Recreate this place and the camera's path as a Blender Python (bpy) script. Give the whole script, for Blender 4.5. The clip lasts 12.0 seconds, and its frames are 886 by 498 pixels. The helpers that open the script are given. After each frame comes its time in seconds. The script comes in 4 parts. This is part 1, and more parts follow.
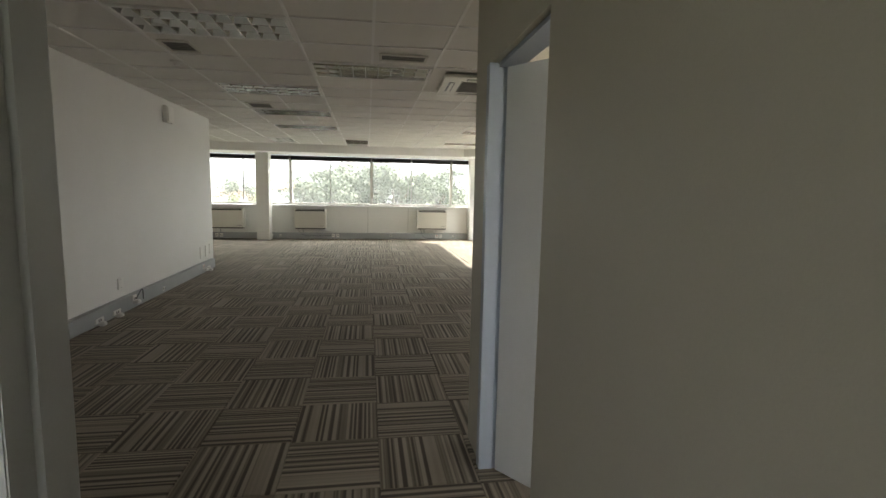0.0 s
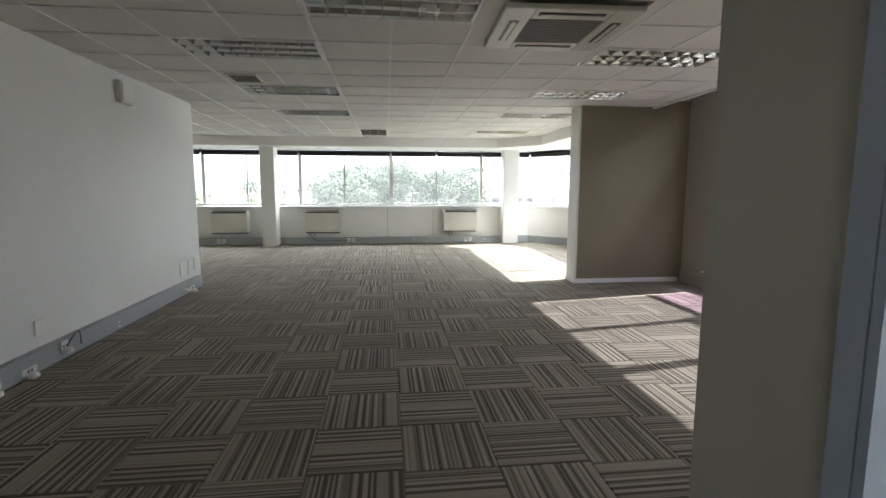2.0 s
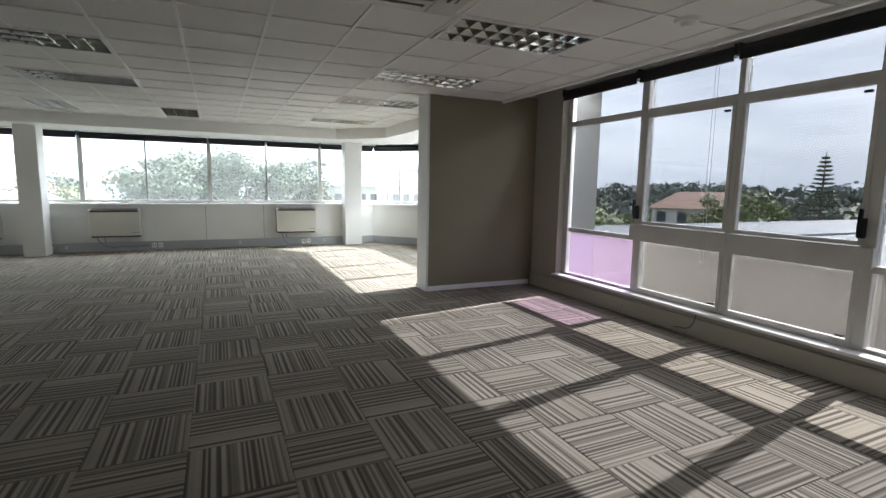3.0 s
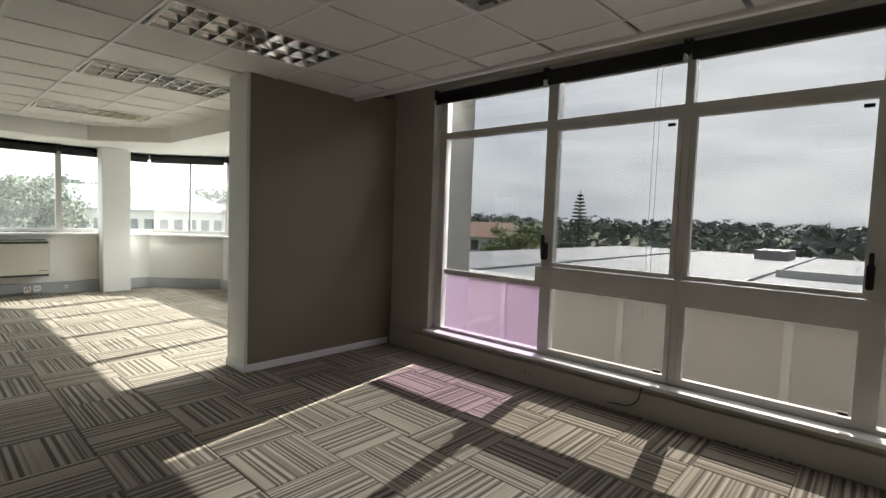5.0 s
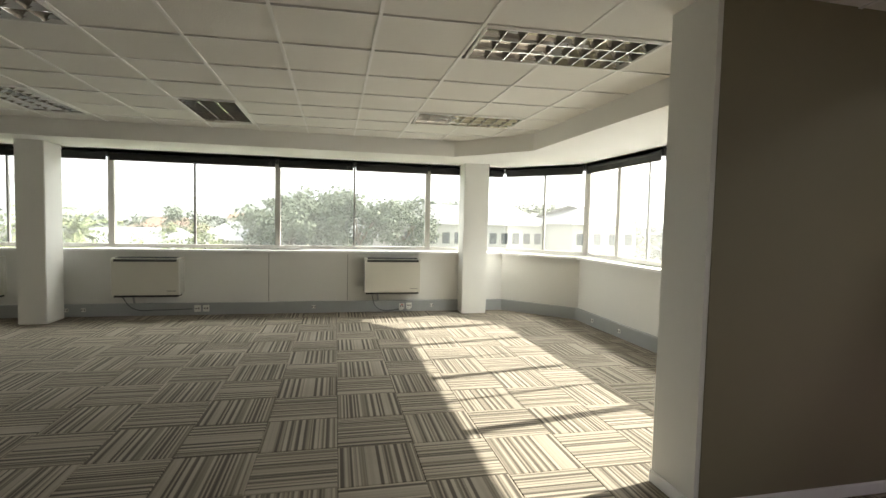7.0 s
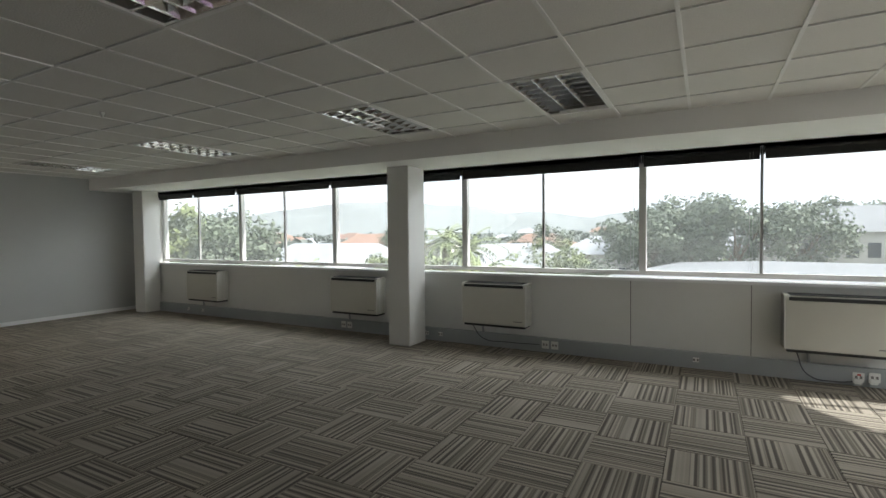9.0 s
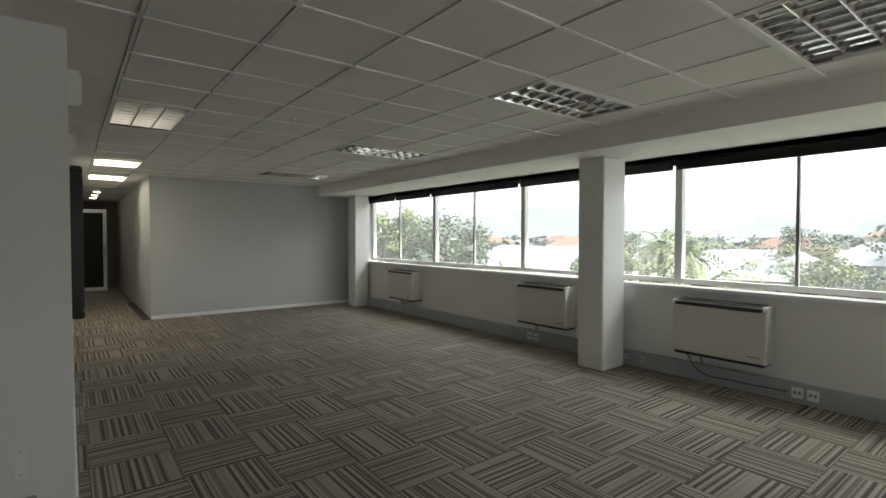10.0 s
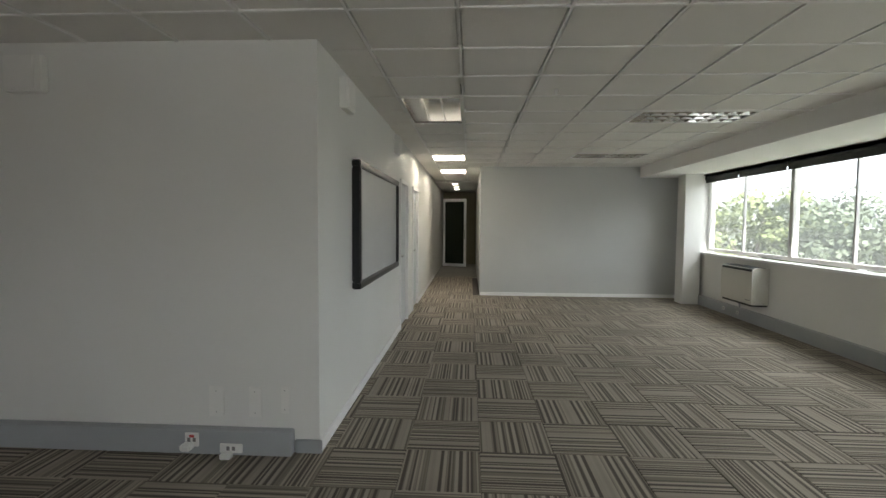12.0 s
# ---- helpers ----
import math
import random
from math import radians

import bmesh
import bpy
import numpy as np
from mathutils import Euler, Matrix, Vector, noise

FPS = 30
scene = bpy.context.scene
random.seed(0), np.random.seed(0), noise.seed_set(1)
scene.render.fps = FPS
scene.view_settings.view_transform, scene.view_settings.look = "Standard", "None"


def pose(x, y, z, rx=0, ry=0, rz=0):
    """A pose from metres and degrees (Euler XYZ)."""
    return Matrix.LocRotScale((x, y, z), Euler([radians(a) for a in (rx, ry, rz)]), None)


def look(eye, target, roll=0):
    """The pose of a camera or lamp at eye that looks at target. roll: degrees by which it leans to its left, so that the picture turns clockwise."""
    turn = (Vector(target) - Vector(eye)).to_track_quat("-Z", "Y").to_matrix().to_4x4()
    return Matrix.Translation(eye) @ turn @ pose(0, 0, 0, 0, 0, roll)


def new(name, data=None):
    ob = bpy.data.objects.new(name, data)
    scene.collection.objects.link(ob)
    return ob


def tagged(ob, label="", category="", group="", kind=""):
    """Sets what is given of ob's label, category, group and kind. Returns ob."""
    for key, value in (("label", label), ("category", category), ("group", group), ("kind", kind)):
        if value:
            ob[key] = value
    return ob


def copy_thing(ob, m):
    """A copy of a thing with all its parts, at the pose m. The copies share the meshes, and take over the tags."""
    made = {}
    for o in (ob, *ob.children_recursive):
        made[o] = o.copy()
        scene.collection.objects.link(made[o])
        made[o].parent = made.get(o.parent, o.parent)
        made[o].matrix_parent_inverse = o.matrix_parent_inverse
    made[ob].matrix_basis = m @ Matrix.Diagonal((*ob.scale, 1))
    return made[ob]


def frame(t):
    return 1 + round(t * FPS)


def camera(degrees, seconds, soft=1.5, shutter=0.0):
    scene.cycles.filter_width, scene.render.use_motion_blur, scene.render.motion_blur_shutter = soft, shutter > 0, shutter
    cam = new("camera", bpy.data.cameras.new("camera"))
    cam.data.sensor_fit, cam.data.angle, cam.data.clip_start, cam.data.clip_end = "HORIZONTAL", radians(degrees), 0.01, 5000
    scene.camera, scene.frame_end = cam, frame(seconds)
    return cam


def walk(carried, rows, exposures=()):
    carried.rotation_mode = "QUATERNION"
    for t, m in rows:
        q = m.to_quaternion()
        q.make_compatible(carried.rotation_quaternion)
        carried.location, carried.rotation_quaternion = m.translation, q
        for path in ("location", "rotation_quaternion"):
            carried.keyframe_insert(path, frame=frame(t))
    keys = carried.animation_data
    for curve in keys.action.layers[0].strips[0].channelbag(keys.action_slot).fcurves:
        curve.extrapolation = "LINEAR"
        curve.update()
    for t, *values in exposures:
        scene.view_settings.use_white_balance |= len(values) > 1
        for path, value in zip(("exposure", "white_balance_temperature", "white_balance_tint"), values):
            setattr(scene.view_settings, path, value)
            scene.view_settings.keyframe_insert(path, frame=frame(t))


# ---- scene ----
cam = camera(84.6, 12.0, soft=1.5)
PATH = [
    (0, (0.016, 0.028, 1.433), (0.323, 1.991, 1.202), 1.1),
    (0.5, (0.005, 0.4, 1.438), (0.094, 2.382, 1.191), 0.6),
    (1, (-0.026, 0.866, 1.42), (0.026, 2.85, 1.174), 0.1),
    (1.5, (-0.049, 1.32, 1.438), (0.062, 3.302, 1.194), -0.1),
    (2, (0.009, 1.863, 1.436), (0.237, 3.835, 1.191), 0.1),
    (2.5, (0.079, 2.392, 1.447), (0.533, 4.323, 1.187), 0.3),
    (3, (0.278, 2.843, 1.453), (1.112, 4.643, 1.197), 1.0),
    (3.2, (0.359, 3.014, 1.451), (1.377, 4.717, 1.203), 1.4),
    (4.8, (0.786, 4.587, 1.44), (2.332, 5.849, 1.31), 2.3),
    (5, (0.843, 4.78, 1.443), (2.324, 6.118, 1.321), 2.1),
    (5.5, (0.967, 5.299, 1.471), (2.216, 6.857, 1.364), 1.9),
    (6, (0.996, 5.817, 1.487), (2.006, 7.54, 1.383), 1.4),
    (6.5, (1.041, 6.319, 1.481), (1.79, 8.17, 1.374), 1.4),
    (7, (1.042, 6.86, 1.481), (1.474, 8.81, 1.372), 1.3),
    (7.2, (0.987, 7.063, 1.478), (1.284, 9.038, 1.38), 1.8),
    (9, (0.799, 8.747, 1.528), (-0.148, 10.507, 1.464), -0.6),
    (9.5, (0.702, 9.131, 1.527), (-0.585, 10.661, 1.473), -0.0),
    (10, (0.548, 9.493, 1.531), (-1.036, 10.713, 1.481), 0.0),
    (10.5, (0.459, 9.8, 1.519), (-1.326, 10.699, 1.44), 0.4),
    (11, (0.341, 10.066, 1.493), (-1.535, 10.75, 1.391), 0.3),
    (11.5, (0.24, 10.272, 1.518), (-1.719, 10.661, 1.417), -0.1),
    (12, (0.27, 10.474, 1.519), (-1.724, 10.365, 1.408), 0.4),
]
EXPO = [(0.0, 2.55, 7300, 10), (0.5, 2.8, 7200, 10), (1.5, 2.8, 6700, 10), (2.0, 2.75, 6450, 10), (2.5, 2.55, 6200, 10), (3.2, 2.15, 6300, 10), (5.0, 1.85, 6950, 8), (6.0, 1.85, 7200, 8), (7.2, 1.95, 7500, 8), (9.0, 1.3, 6650, 10), (10.5, 1.62, 6850, 10), (11.2, 1.8, 6850, 10), (12.0, 2.05, 6750, 10)]
N_W, B_W, T_W = 85.0, 230.0, 45.0
walk(cam, [(t, look(eye, target, roll)) for t, eye, target, roll in PATH], EXPO)

# ---- world, sun ----
SUN_DIR = Vector((1.29, 0.22, 1.0)).normalized()
world = bpy.data.worlds.new("sky")
scene.world = world
world.use_nodes = True
wn = world.node_tree.nodes
sky = wn.new("ShaderNodeTexSky")
sky.sky_type = "NISHITA"
sky.sun_disc = False
sky.sun_elevation = math.asin(SUN_DIR.z)
sky.sun_rotation = math.atan2(SUN_DIR.x, SUN_DIR.y)
sky.air_density, sky.dust_density, sky.ozone_density = 1.0, 4.0, 1.0
# thin bright cloud over the clear sky
wl = world.node_tree.links
dim = wn.new("ShaderNodeVectorMath")
dim.operation = "SCALE"
dim.inputs["Scale"].default_value = 0.10
wl.new(sky.outputs[0], dim.inputs[0])
wco = wn.new("ShaderNodeTexCoord")
wmap = wn.new("ShaderNodeMapping")
wmap.inputs["Scale"].default_value = (2.0, 2.0, 9.0)
wl.new(wco.outputs["Generated"], wmap.inputs[0])
cl = wn.new("ShaderNodeTexNoise")
cl.inputs["Scale"].default_value, cl.inputs["Detail"].default_value, cl.inputs["Roughness"].default_value = 1.6, 6, 0.55
wl.new(wmap.outputs[0], cl.inputs["Vector"])
ramp = wn.new("ShaderNodeValToRGB")
ramp.color_ramp.elements[0].position, ramp.color_ramp.elements[0].color = 0.35, (0.64, 0.71, 0.80, 1)
ramp.color_ramp.elements[1].position, ramp.color_ramp.elements[1].color = 0.70, (1.0, 1.06, 1.13, 1)
wl.new(cl.outputs["Fac"], ramp.inputs[0])
cmix = wn.new("ShaderNodeMix")
cmix.data_type = "RGBA"
cmix.inputs[0].default_value = 0.9
wl.new(dim.outputs[0], cmix.inputs[6])
wl.new(ramp.outputs[0], cmix.inputs[7])
wl.new(cmix.outputs[2], wn["Background"].inputs["Color"])
wn["Background"].inputs["Strength"].default_value = 1.0
sun_data = bpy.data.lights.new("sun", "SUN")
sun_data.energy, sun_data.angle, sun_data.color = 5.0, radians(0.6), (1.0, 0.985, 0.955)
sun = new("sun", sun_data)
sun.matrix_world = look(SUN_DIR * 60, (0, 0, 0))


def sky_lamp(name, eye, target, w, h, watts):
    """Added area lamp outside above a window head, unseen, boosting the sky's light indoors."""
    d = bpy.data.lights.new(name, "AREA")
    d.shape, d.size, d.size_y, d.energy, d.color = "RECTANGLE", w, h, watts, (0.96, 0.98, 1.0)
    ob = new(name, d)
    ob.matrix_world = look(eye, target)


sky_lamp("sky_fill_north", (-2.9, 15.85, 3.0), (-2.9, 13.2, 0.9), 13.0, 1.0, N_W)
sky_lamp("sky_fill_east", (5.55, 11.6, 3.1), (3.2, 11.6, 0.6), 4.2, 0.8, B_W)
sky_lamp("sky_fill_tall", (5.02, 5.6, 2.93), (2.4, 5.6, 1.3), 5.2, 0.2, T_W)


# ---- materials ----
def material(name, color, rough=0.6, metal=0.0, var=0.06, scale=8.0, fine=120.0, bump=0.05, bump_scale=None, island=0.0, spec=0.5):
    """A surface with stains at one scale and grain at another."""
    m = bpy.data.materials.new(name)
    m.use_nodes = True
    nt = m.node_tree
    b = nt.nodes["Principled BSDF"]
    b.inputs["Roughness"].default_value, b.inputs["Metallic"].default_value = rough, metal
    b.inputs["Specular IOR Level"].default_value = spec
    co = nt.nodes.new("ShaderNodeTexCoord")
    n1 = nt.nodes.new("ShaderNodeTexNoise")
    n1.inputs["Scale"].default_value, n1.inputs["Detail"].default_value = scale, 4
    n2 = nt.nodes.new("ShaderNodeTexNoise")
    n2.inputs["Scale"].default_value, n2.inputs["Detail"].default_value = fine, 2
    nt.links.new(co.outputs["Object"], n1.inputs["Vector"])
    nt.links.new(co.outputs["Object"], n2.inputs["Vector"])
    add = nt.nodes.new("ShaderNodeMath")
    add.operation = "MULTIPLY_ADD"
    add.inputs[1].default_value = 0.4
    nt.links.new(n2.outputs["Fac"], add.inputs[0])
    nt.links.new(n1.outputs["Fac"], add.inputs[2])
    last = add
    if island:
        g = nt.nodes.new("ShaderNodeNewGeometry")
        k = nt.nodes.new("ShaderNodeMath")
        k.operation = "MULTIPLY_ADD"
        k.inputs[1].default_value = island
        nt.links.new(g.outputs["Random Per Island"], k.inputs[0])
        nt.links.new(add.outputs[0], k.inputs[2])
        last = k
    mp = nt.nodes.new("ShaderNodeMapRange")
    mp.inputs["From Min"].default_value, mp.inputs["From Max"].default_value = 0.4, 1.0 + island
    mp.inputs["To Min"].default_value, mp.inputs["To Max"].default_value = 1 - var, 1 + var
    nt.links.new(last.outputs[0], mp.inputs["Value"])
    mul = nt.nodes.new("ShaderNodeVectorMath")
    mul.operation = "SCALE"
    mul.inputs[0].default_value = color
    nt.links.new(mp.outputs[0], mul.inputs["Scale"])
    nt.links.new(mul.outputs[0], b.inputs["Base Color"])
    if bump:
        bp = nt.nodes.new("ShaderNodeBump")
        bp.inputs["Strength"].default_value, bp.inputs["Distance"].default_value = bump, 0.01
        nt.links.new(n2.outputs["Fac"], bp.inputs["Height"])
        nt.links.new(bp.outputs[0], b.inputs["Normal"])
    return m


def glass_material(name, tint=(1, 1, 1), milk=0.0, milk_color=(0.8, 0.8, 0.8)):
    """Thin pane: clear or tinted, with a mirror gloss by Fresnel; milk mixes in a translucent veil."""
    m = bpy.data.materials.new(name)
    m.use_nodes = True
    nt = m.node_tree
    nt.nodes.remove(nt.nodes["Principled BSDF"])
    tr = nt.nodes.new("ShaderNodeBsdfTransparent")
    tr.inputs["Color"].default_value = (*tint, 1)
    gl = nt.nodes.new("ShaderNodeBsdfGlossy")
    gl.inputs["Roughness"].default_value = 0.0
    lw = nt.nodes.new("ShaderNodeLayerWeight")
    lw.inputs["Blend"].default_value = 0.5
    pw = nt.nodes.new("ShaderNodeMath")
    pw.operation = "POWER"
    pw.inputs[1].default_value = 4.0
    nt.links.new(lw.outputs["Facing"], pw.inputs[0])
    fr = nt.nodes.new("ShaderNodeMath")
    fr.operation = "MULTIPLY_ADD"
    fr.inputs[1].default_value, fr.inputs[2].default_value = 0.45, 0.03
    nt.links.new(pw.outputs[0], fr.inputs[0])
    mix = nt.nodes.new("ShaderNodeMixShader")
    base = tr
    if milk:
        df = nt.nodes.new("ShaderNodeBsdfTranslucent")
        df.inputs["Color"].default_value = (*milk_color, 1)
        mk = nt.nodes.new("ShaderNodeMixShader")
        mk.inputs[0].default_value = milk
        nt.links.new(tr.outputs[0], mk.inputs[1])
        nt.links.new(df.outputs[0], mk.inputs[2])
        base = mk
    nt.links.new(fr.outputs[0], mix.inputs[0])
    nt.links.new(base.outputs[0], mix.inputs[1])
    nt.links.new(gl.outputs[0], mix.inputs[2])
    nt.links.new(mix.outputs[0], nt.nodes["Material Output"].inputs["Surface"])
    return m


def glow_material(name, color, strength):
    m = bpy.data.materials.new(name)
    m.use_nodes = True
    b = m.node_tree.nodes["Principled BSDF"]
    b.inputs["Base Color"].default_value = (*color, 1)
    b.inputs["Emission Color"].default_value = (*color, 1)
    b.inputs["Emission Strength"].default_value = strength
    return m


def carpet_material():
    """Striped loop-pile tile: uneven light and dark bands along the tile's own y."""
    m = bpy.data.materials.new("carpet")
    m.use_nodes = True
    nt = m.node_tree
    N, L = nt.nodes.new, nt.links.new
    b = nt.nodes["Principled BSDF"]
    b.inputs["Roughness"].default_value = 0.95
    b.inputs["Specular IOR Level"].default_value = 0.25
    uv = N("ShaderNodeUVMap")
    sep = N("ShaderNodeSeparateXYZ")
    L(uv.outputs[0], sep.inputs[0])
    # stripes: noise over u only, stepped
    st = N("ShaderNodeTexNoise")
    st.noise_dimensions = "1D"
    st.inputs["Scale"].default_value, st.inputs["Detail"].default_value = 20.0, 0.8
    L(sep.outputs["X"], st.inputs["W"])
    r1 = N("ShaderNodeValToRGB")
    r1.color_ramp.interpolation = "LINEAR"
    e = r1.color_ramp.elements
    e[0].position, e[0].color = 0.36, (0.092, 0.079, 0.066, 1)
    e[1].position, e[1].color = 0.60, (0.36, 0.318, 0.265, 1)
    mid = e.new(0.46)
    mid.color = (0.168, 0.147, 0.121, 1)
    m2 = e.new(0.52)
    m2.color = (0.235, 0.205, 0.168, 1)
    L(st.outputs["Fac"], r1.inputs[0])
    # broad plain light bands
    wb = N("ShaderNodeTexNoise")
    wb.noise_dimensions = "1D"
    wb.inputs["Scale"].default_value, wb.inputs["Detail"].default_value = 4.2, 0.0
    L(sep.outputs["X"], wb.inputs["W"])
    wr = N("ShaderNodeMapRange")
    wr.inputs["From Min"].default_value, wr.inputs["From Max"].default_value = 0.64, 0.67
    wr.inputs["To Max"].default_value = 0.85
    L(wb.outputs["Fac"], wr.inputs["Value"])
    band = N("ShaderNodeMix")
    band.data_type = "RGBA"
    band.inputs[7].default_value = (0.32, 0.283, 0.236, 1)
    L(wr.outputs[0], band.inputs[0])
    L(r1.outputs[0], band.inputs[6])
    # pile grain
    co = N("ShaderNodeTexCoord")
    gr = N("ShaderNodeTexNoise")
    gr.inputs["Scale"].default_value, gr.inputs["Detail"].default_value = 240.0, 2
    L(co.outputs["Object"], gr.inputs["Vector"])
    blot = N("ShaderNodeTexNoise")
    blot.inputs["Scale"].default_value, blot.inputs["Detail"].default_value = 0.9, 4
    L(co.outputs["Object"], blot.inputs["Vector"])
    a = N("ShaderNodeMath")
    a.operation = "MULTIPLY_ADD"
    a.inputs[1].default_value = 0.7
    L(gr.outputs["Fac"], a.inputs[0])
    L(blot.outputs["Fac"], a.inputs[2])
    mp = N("ShaderNodeMapRange")
    mp.inputs["From Min"].default_value, mp.inputs["From Max"].default_value = 0.5, 1.2
    mp.inputs["To Min"].default_value, mp.inputs["To Max"].default_value = 0.78, 1.22
    L(a.outputs[0], mp.inputs["Value"])
    mul = N("ShaderNodeVectorMath")
    mul.operation = "SCALE"
    L(band.outputs[2], mul.inputs[0])
    L(mp.outputs[0], mul.inputs["Scale"])
    L(mul.outputs[0], b.inputs["Base Color"])
    bp = N("ShaderNodeBump")
    bp.inputs["Strength"].default_value, bp.inputs["Distance"].default_value = 0.35, 0.004
    L(gr.outputs["Fac"], bp.inputs["Height"])
    L(bp.outputs[0], b.inputs["Normal"])
    return m


WALL = material("wall_paint", (0.74, 0.735, 0.71), 0.55, var=0.035, scale=1.2, fine=160, bump=0.04)
BEIGE_WALL = material("beige_paint", (0.45, 0.425, 0.36), 0.55, var=0.04, scale=1.3, fine=160, bump=0.04)
TAUPE = material("taupe_paint", (0.225, 0.198, 0.130), 0.6, var=0.04, scale=1.5, fine=160, bump=0.04)
TILE = material("ceiling_tile", (0.80, 0.785, 0.75), 0.9, var=0.05, scale=1.1, fine=90, bump=0.25, island=0.25)
GREY_WALL = material("pale_grey_paint", (0.52, 0.53, 0.52), 0.5, var=0.04, scale=1.1, fine=160, bump=0.04)
PLASTER = material("plaster", (0.82, 0.81, 0.79), 0.7, var=0.03, scale=1.5)
TEE = material("white_tee", (0.86, 0.85, 0.83), 0.4, var=0.02)
TRUNK = material("grey_trunking", (0.36, 0.375, 0.385), 0.45, var=0.05, scale=3)
SKIRT = material("white_skirting", (0.84, 0.84, 0.84), 0.4, var=0.03)
WHITE = material("white_plastic", (0.78, 0.77, 0.74), 0.35, var=0.03)
CREAM = material("cream_enamel", (0.62, 0.60, 0.54), 0.4, var=0.03, scale=3)
ALU = material("aluminium", (0.42, 0.41, 0.40), 0.45, 0.55, var=0.04)
ALU_W = material("painted_frame", (0.60, 0.585, 0.56), 0.45, var=0.05, scale=4)
BLACK = material("black", (0.014, 0.014, 0.016), 0.3, var=0.1, spec=0.3)
DARK = material("dark_recess", (0.03, 0.03, 0.03), 0.7, var=0.1)
MIRROR = material("louvre_metal", (0.86, 0.86, 0.85), 0.07, 1.0, var=0.03, bump=0.0)
GREYV = material("grey_vent", (0.20, 0.19, 0.18), 0.5, var=0.05)
TUBE = material("tube_glass", (0.82, 0.82, 0.80), 0.25, var=0.01, bump=0)
BOARD = material("board_surface", (0.62, 0.63, 0.64), 0.22, var=0.03, scale=2, bump=0)
JAMB = material("blue_grey_frame", (0.37, 0.42, 0.50), 0.4, var=0.04)
DOOR = material("door_paint", (0.58, 0.59, 0.60), 0.4, var=0.03, scale=2)
CARPET = carpet_material()
UNDER = material("floor_screed", (0.05, 0.045, 0.04), 0.95)
STONE = material("floor_tile_stone", (0.42, 0.40, 0.36), 0.2, var=0.08, scale=2)
# film tint set dark enough to hold back the overbright sky and sun
DIM_FILM = glass_material("dimming_film_glass", (0.445, 0.45, 0.46))
# milk washes out the view in place of bright haze outdoors
GLASS = glass_material("veiled_window_glass", (0.90, 0.92, 0.92), 0.06, (0.80, 0.82, 0.82))
HAZE = glass_material("hazy_glass", (0.58, 0.575, 0.57), 0.05, (0.30, 0.28, 0.27))
PINK = glass_material("pink_film_glass", (0.64, 0.57, 0.67), 0.08, (0.44, 0.34, 0.48))
# milk lightens this pane in place of reflections on it
DGLASS = glass_material("door_glass", (0.50, 0.58, 0.54), 0.2, (0.4, 0.44, 0.42))
GLOW = glow_material("lit_diffuser", (1.0, 0.93, 0.80), 5.0)
RED = material("red_mark", (0.55, 0.05, 0.04), 0.4)
CABLE = material("grey_cable", (0.07, 0.07, 0.08), 0.5)


# ---- mesh helpers ----
def box(bm, x0, x1, y0, y1, z0, z1, bevel=0.0, mi=0, rot=None):
    r = bmesh.ops.create_cube(bm, size=1.0)
    vs = r["verts"]
    m = Matrix.Translation(((x0 + x1) / 2, (y0 + y1) / 2, (z0 + z1) / 2)) @ Matrix.Diagonal((abs(x1 - x0), abs(y1 - y0), abs(z1 - z0), 1))
    bmesh.ops.transform(bm, matrix=(rot @ m) if rot else m, verts=vs)
    fs = list({f for v in vs for f in v.link_faces})
    if bevel:
        es = list({e for v in vs for e in v.link_edges})
        rb = bmesh.ops.bevel(bm, geom=es, offset=bevel, segments=2, affect="EDGES")
        fs = [f for f in rb["faces"] if f.is_valid]
    if mi:
        for f in fs:
            f.material_index = mi
    return vs


def cyl(bm, p, q, r, n=12, r2=None):
    p, q = Vector(p), Vector(q)
    d = q - p
    m = Matrix.Translation((p + q) / 2) @ d.to_track_quat("Z", "Y").to_matrix().to_4x4()
    bmesh.ops.create_cone(bm, cap_ends=True, segments=n, radius1=r, radius2=r if r2 is None else r2, depth=d.length, matrix=m)


def prism(bm, pts, z0, z1):
    lo = [bm.verts.new((x, y, z0)) for x, y in pts]
    hi = [bm.verts.new((x, y, z1)) for x, y in pts]
    n = len(pts)
    bm.faces.new(lo[::-1])
    bm.faces.new(hi)
    for i in range(n):
        bm.faces.new((lo[i], lo[(i + 1) % n], hi[(i + 1) % n], hi[i]))
    bmesh.ops.recalc_face_normals(bm, faces=bm.faces)


def mesh_of(name, bm, *mats):
    me = bpy.data.meshes.new(name)
    bm.to_mesh(me)
    bm.free()
    for m in mats:
        me.materials.append(m)
    return me


def part(name, bm, mat, parent=None, label=""):
    ob = new(name, mesh_of(name, bm, *(mat if isinstance(mat, tuple) else (mat,))))
    if parent is not None:
        ob.parent = parent
    return tagged(ob, label)


def bpart(name, mat, parent, *b, bevel=0.0, label="", rot=None):
    bm = bmesh.new()
    box(bm, *b, bevel=bevel, rot=rot)
    return part(name, bm, mat, parent, label)


def empty(name, x, y, z, rz=0.0):
    ob = new(name)
    ob.empty_display_size = 0.1
    ob.matrix_basis = pose(x, y, z, 0, 0, rz)
    return ob


def struct(ob, label, category):
    return tagged(ob, label, category, kind="structure")


def wall(name, mat, label, *boxes):
    bm = bmesh.new()
    for b in boxes:
        box(bm, *b)
    return struct(part(name, bm, mat), label, "wall")


# ---- plan ----
CEIL = 2.65
WX = -2.80          # long white wall
WY = 9.505          # corridor side of the same block
FX = -9.84          # far partition
NY = 14.85          # inner face under the long windows
NG = 15.06          # long glazing
EX = 4.60           # inner face beside the tall windows
EG = 4.72           # tall glazing
BX = 4.80           # bay, inner face
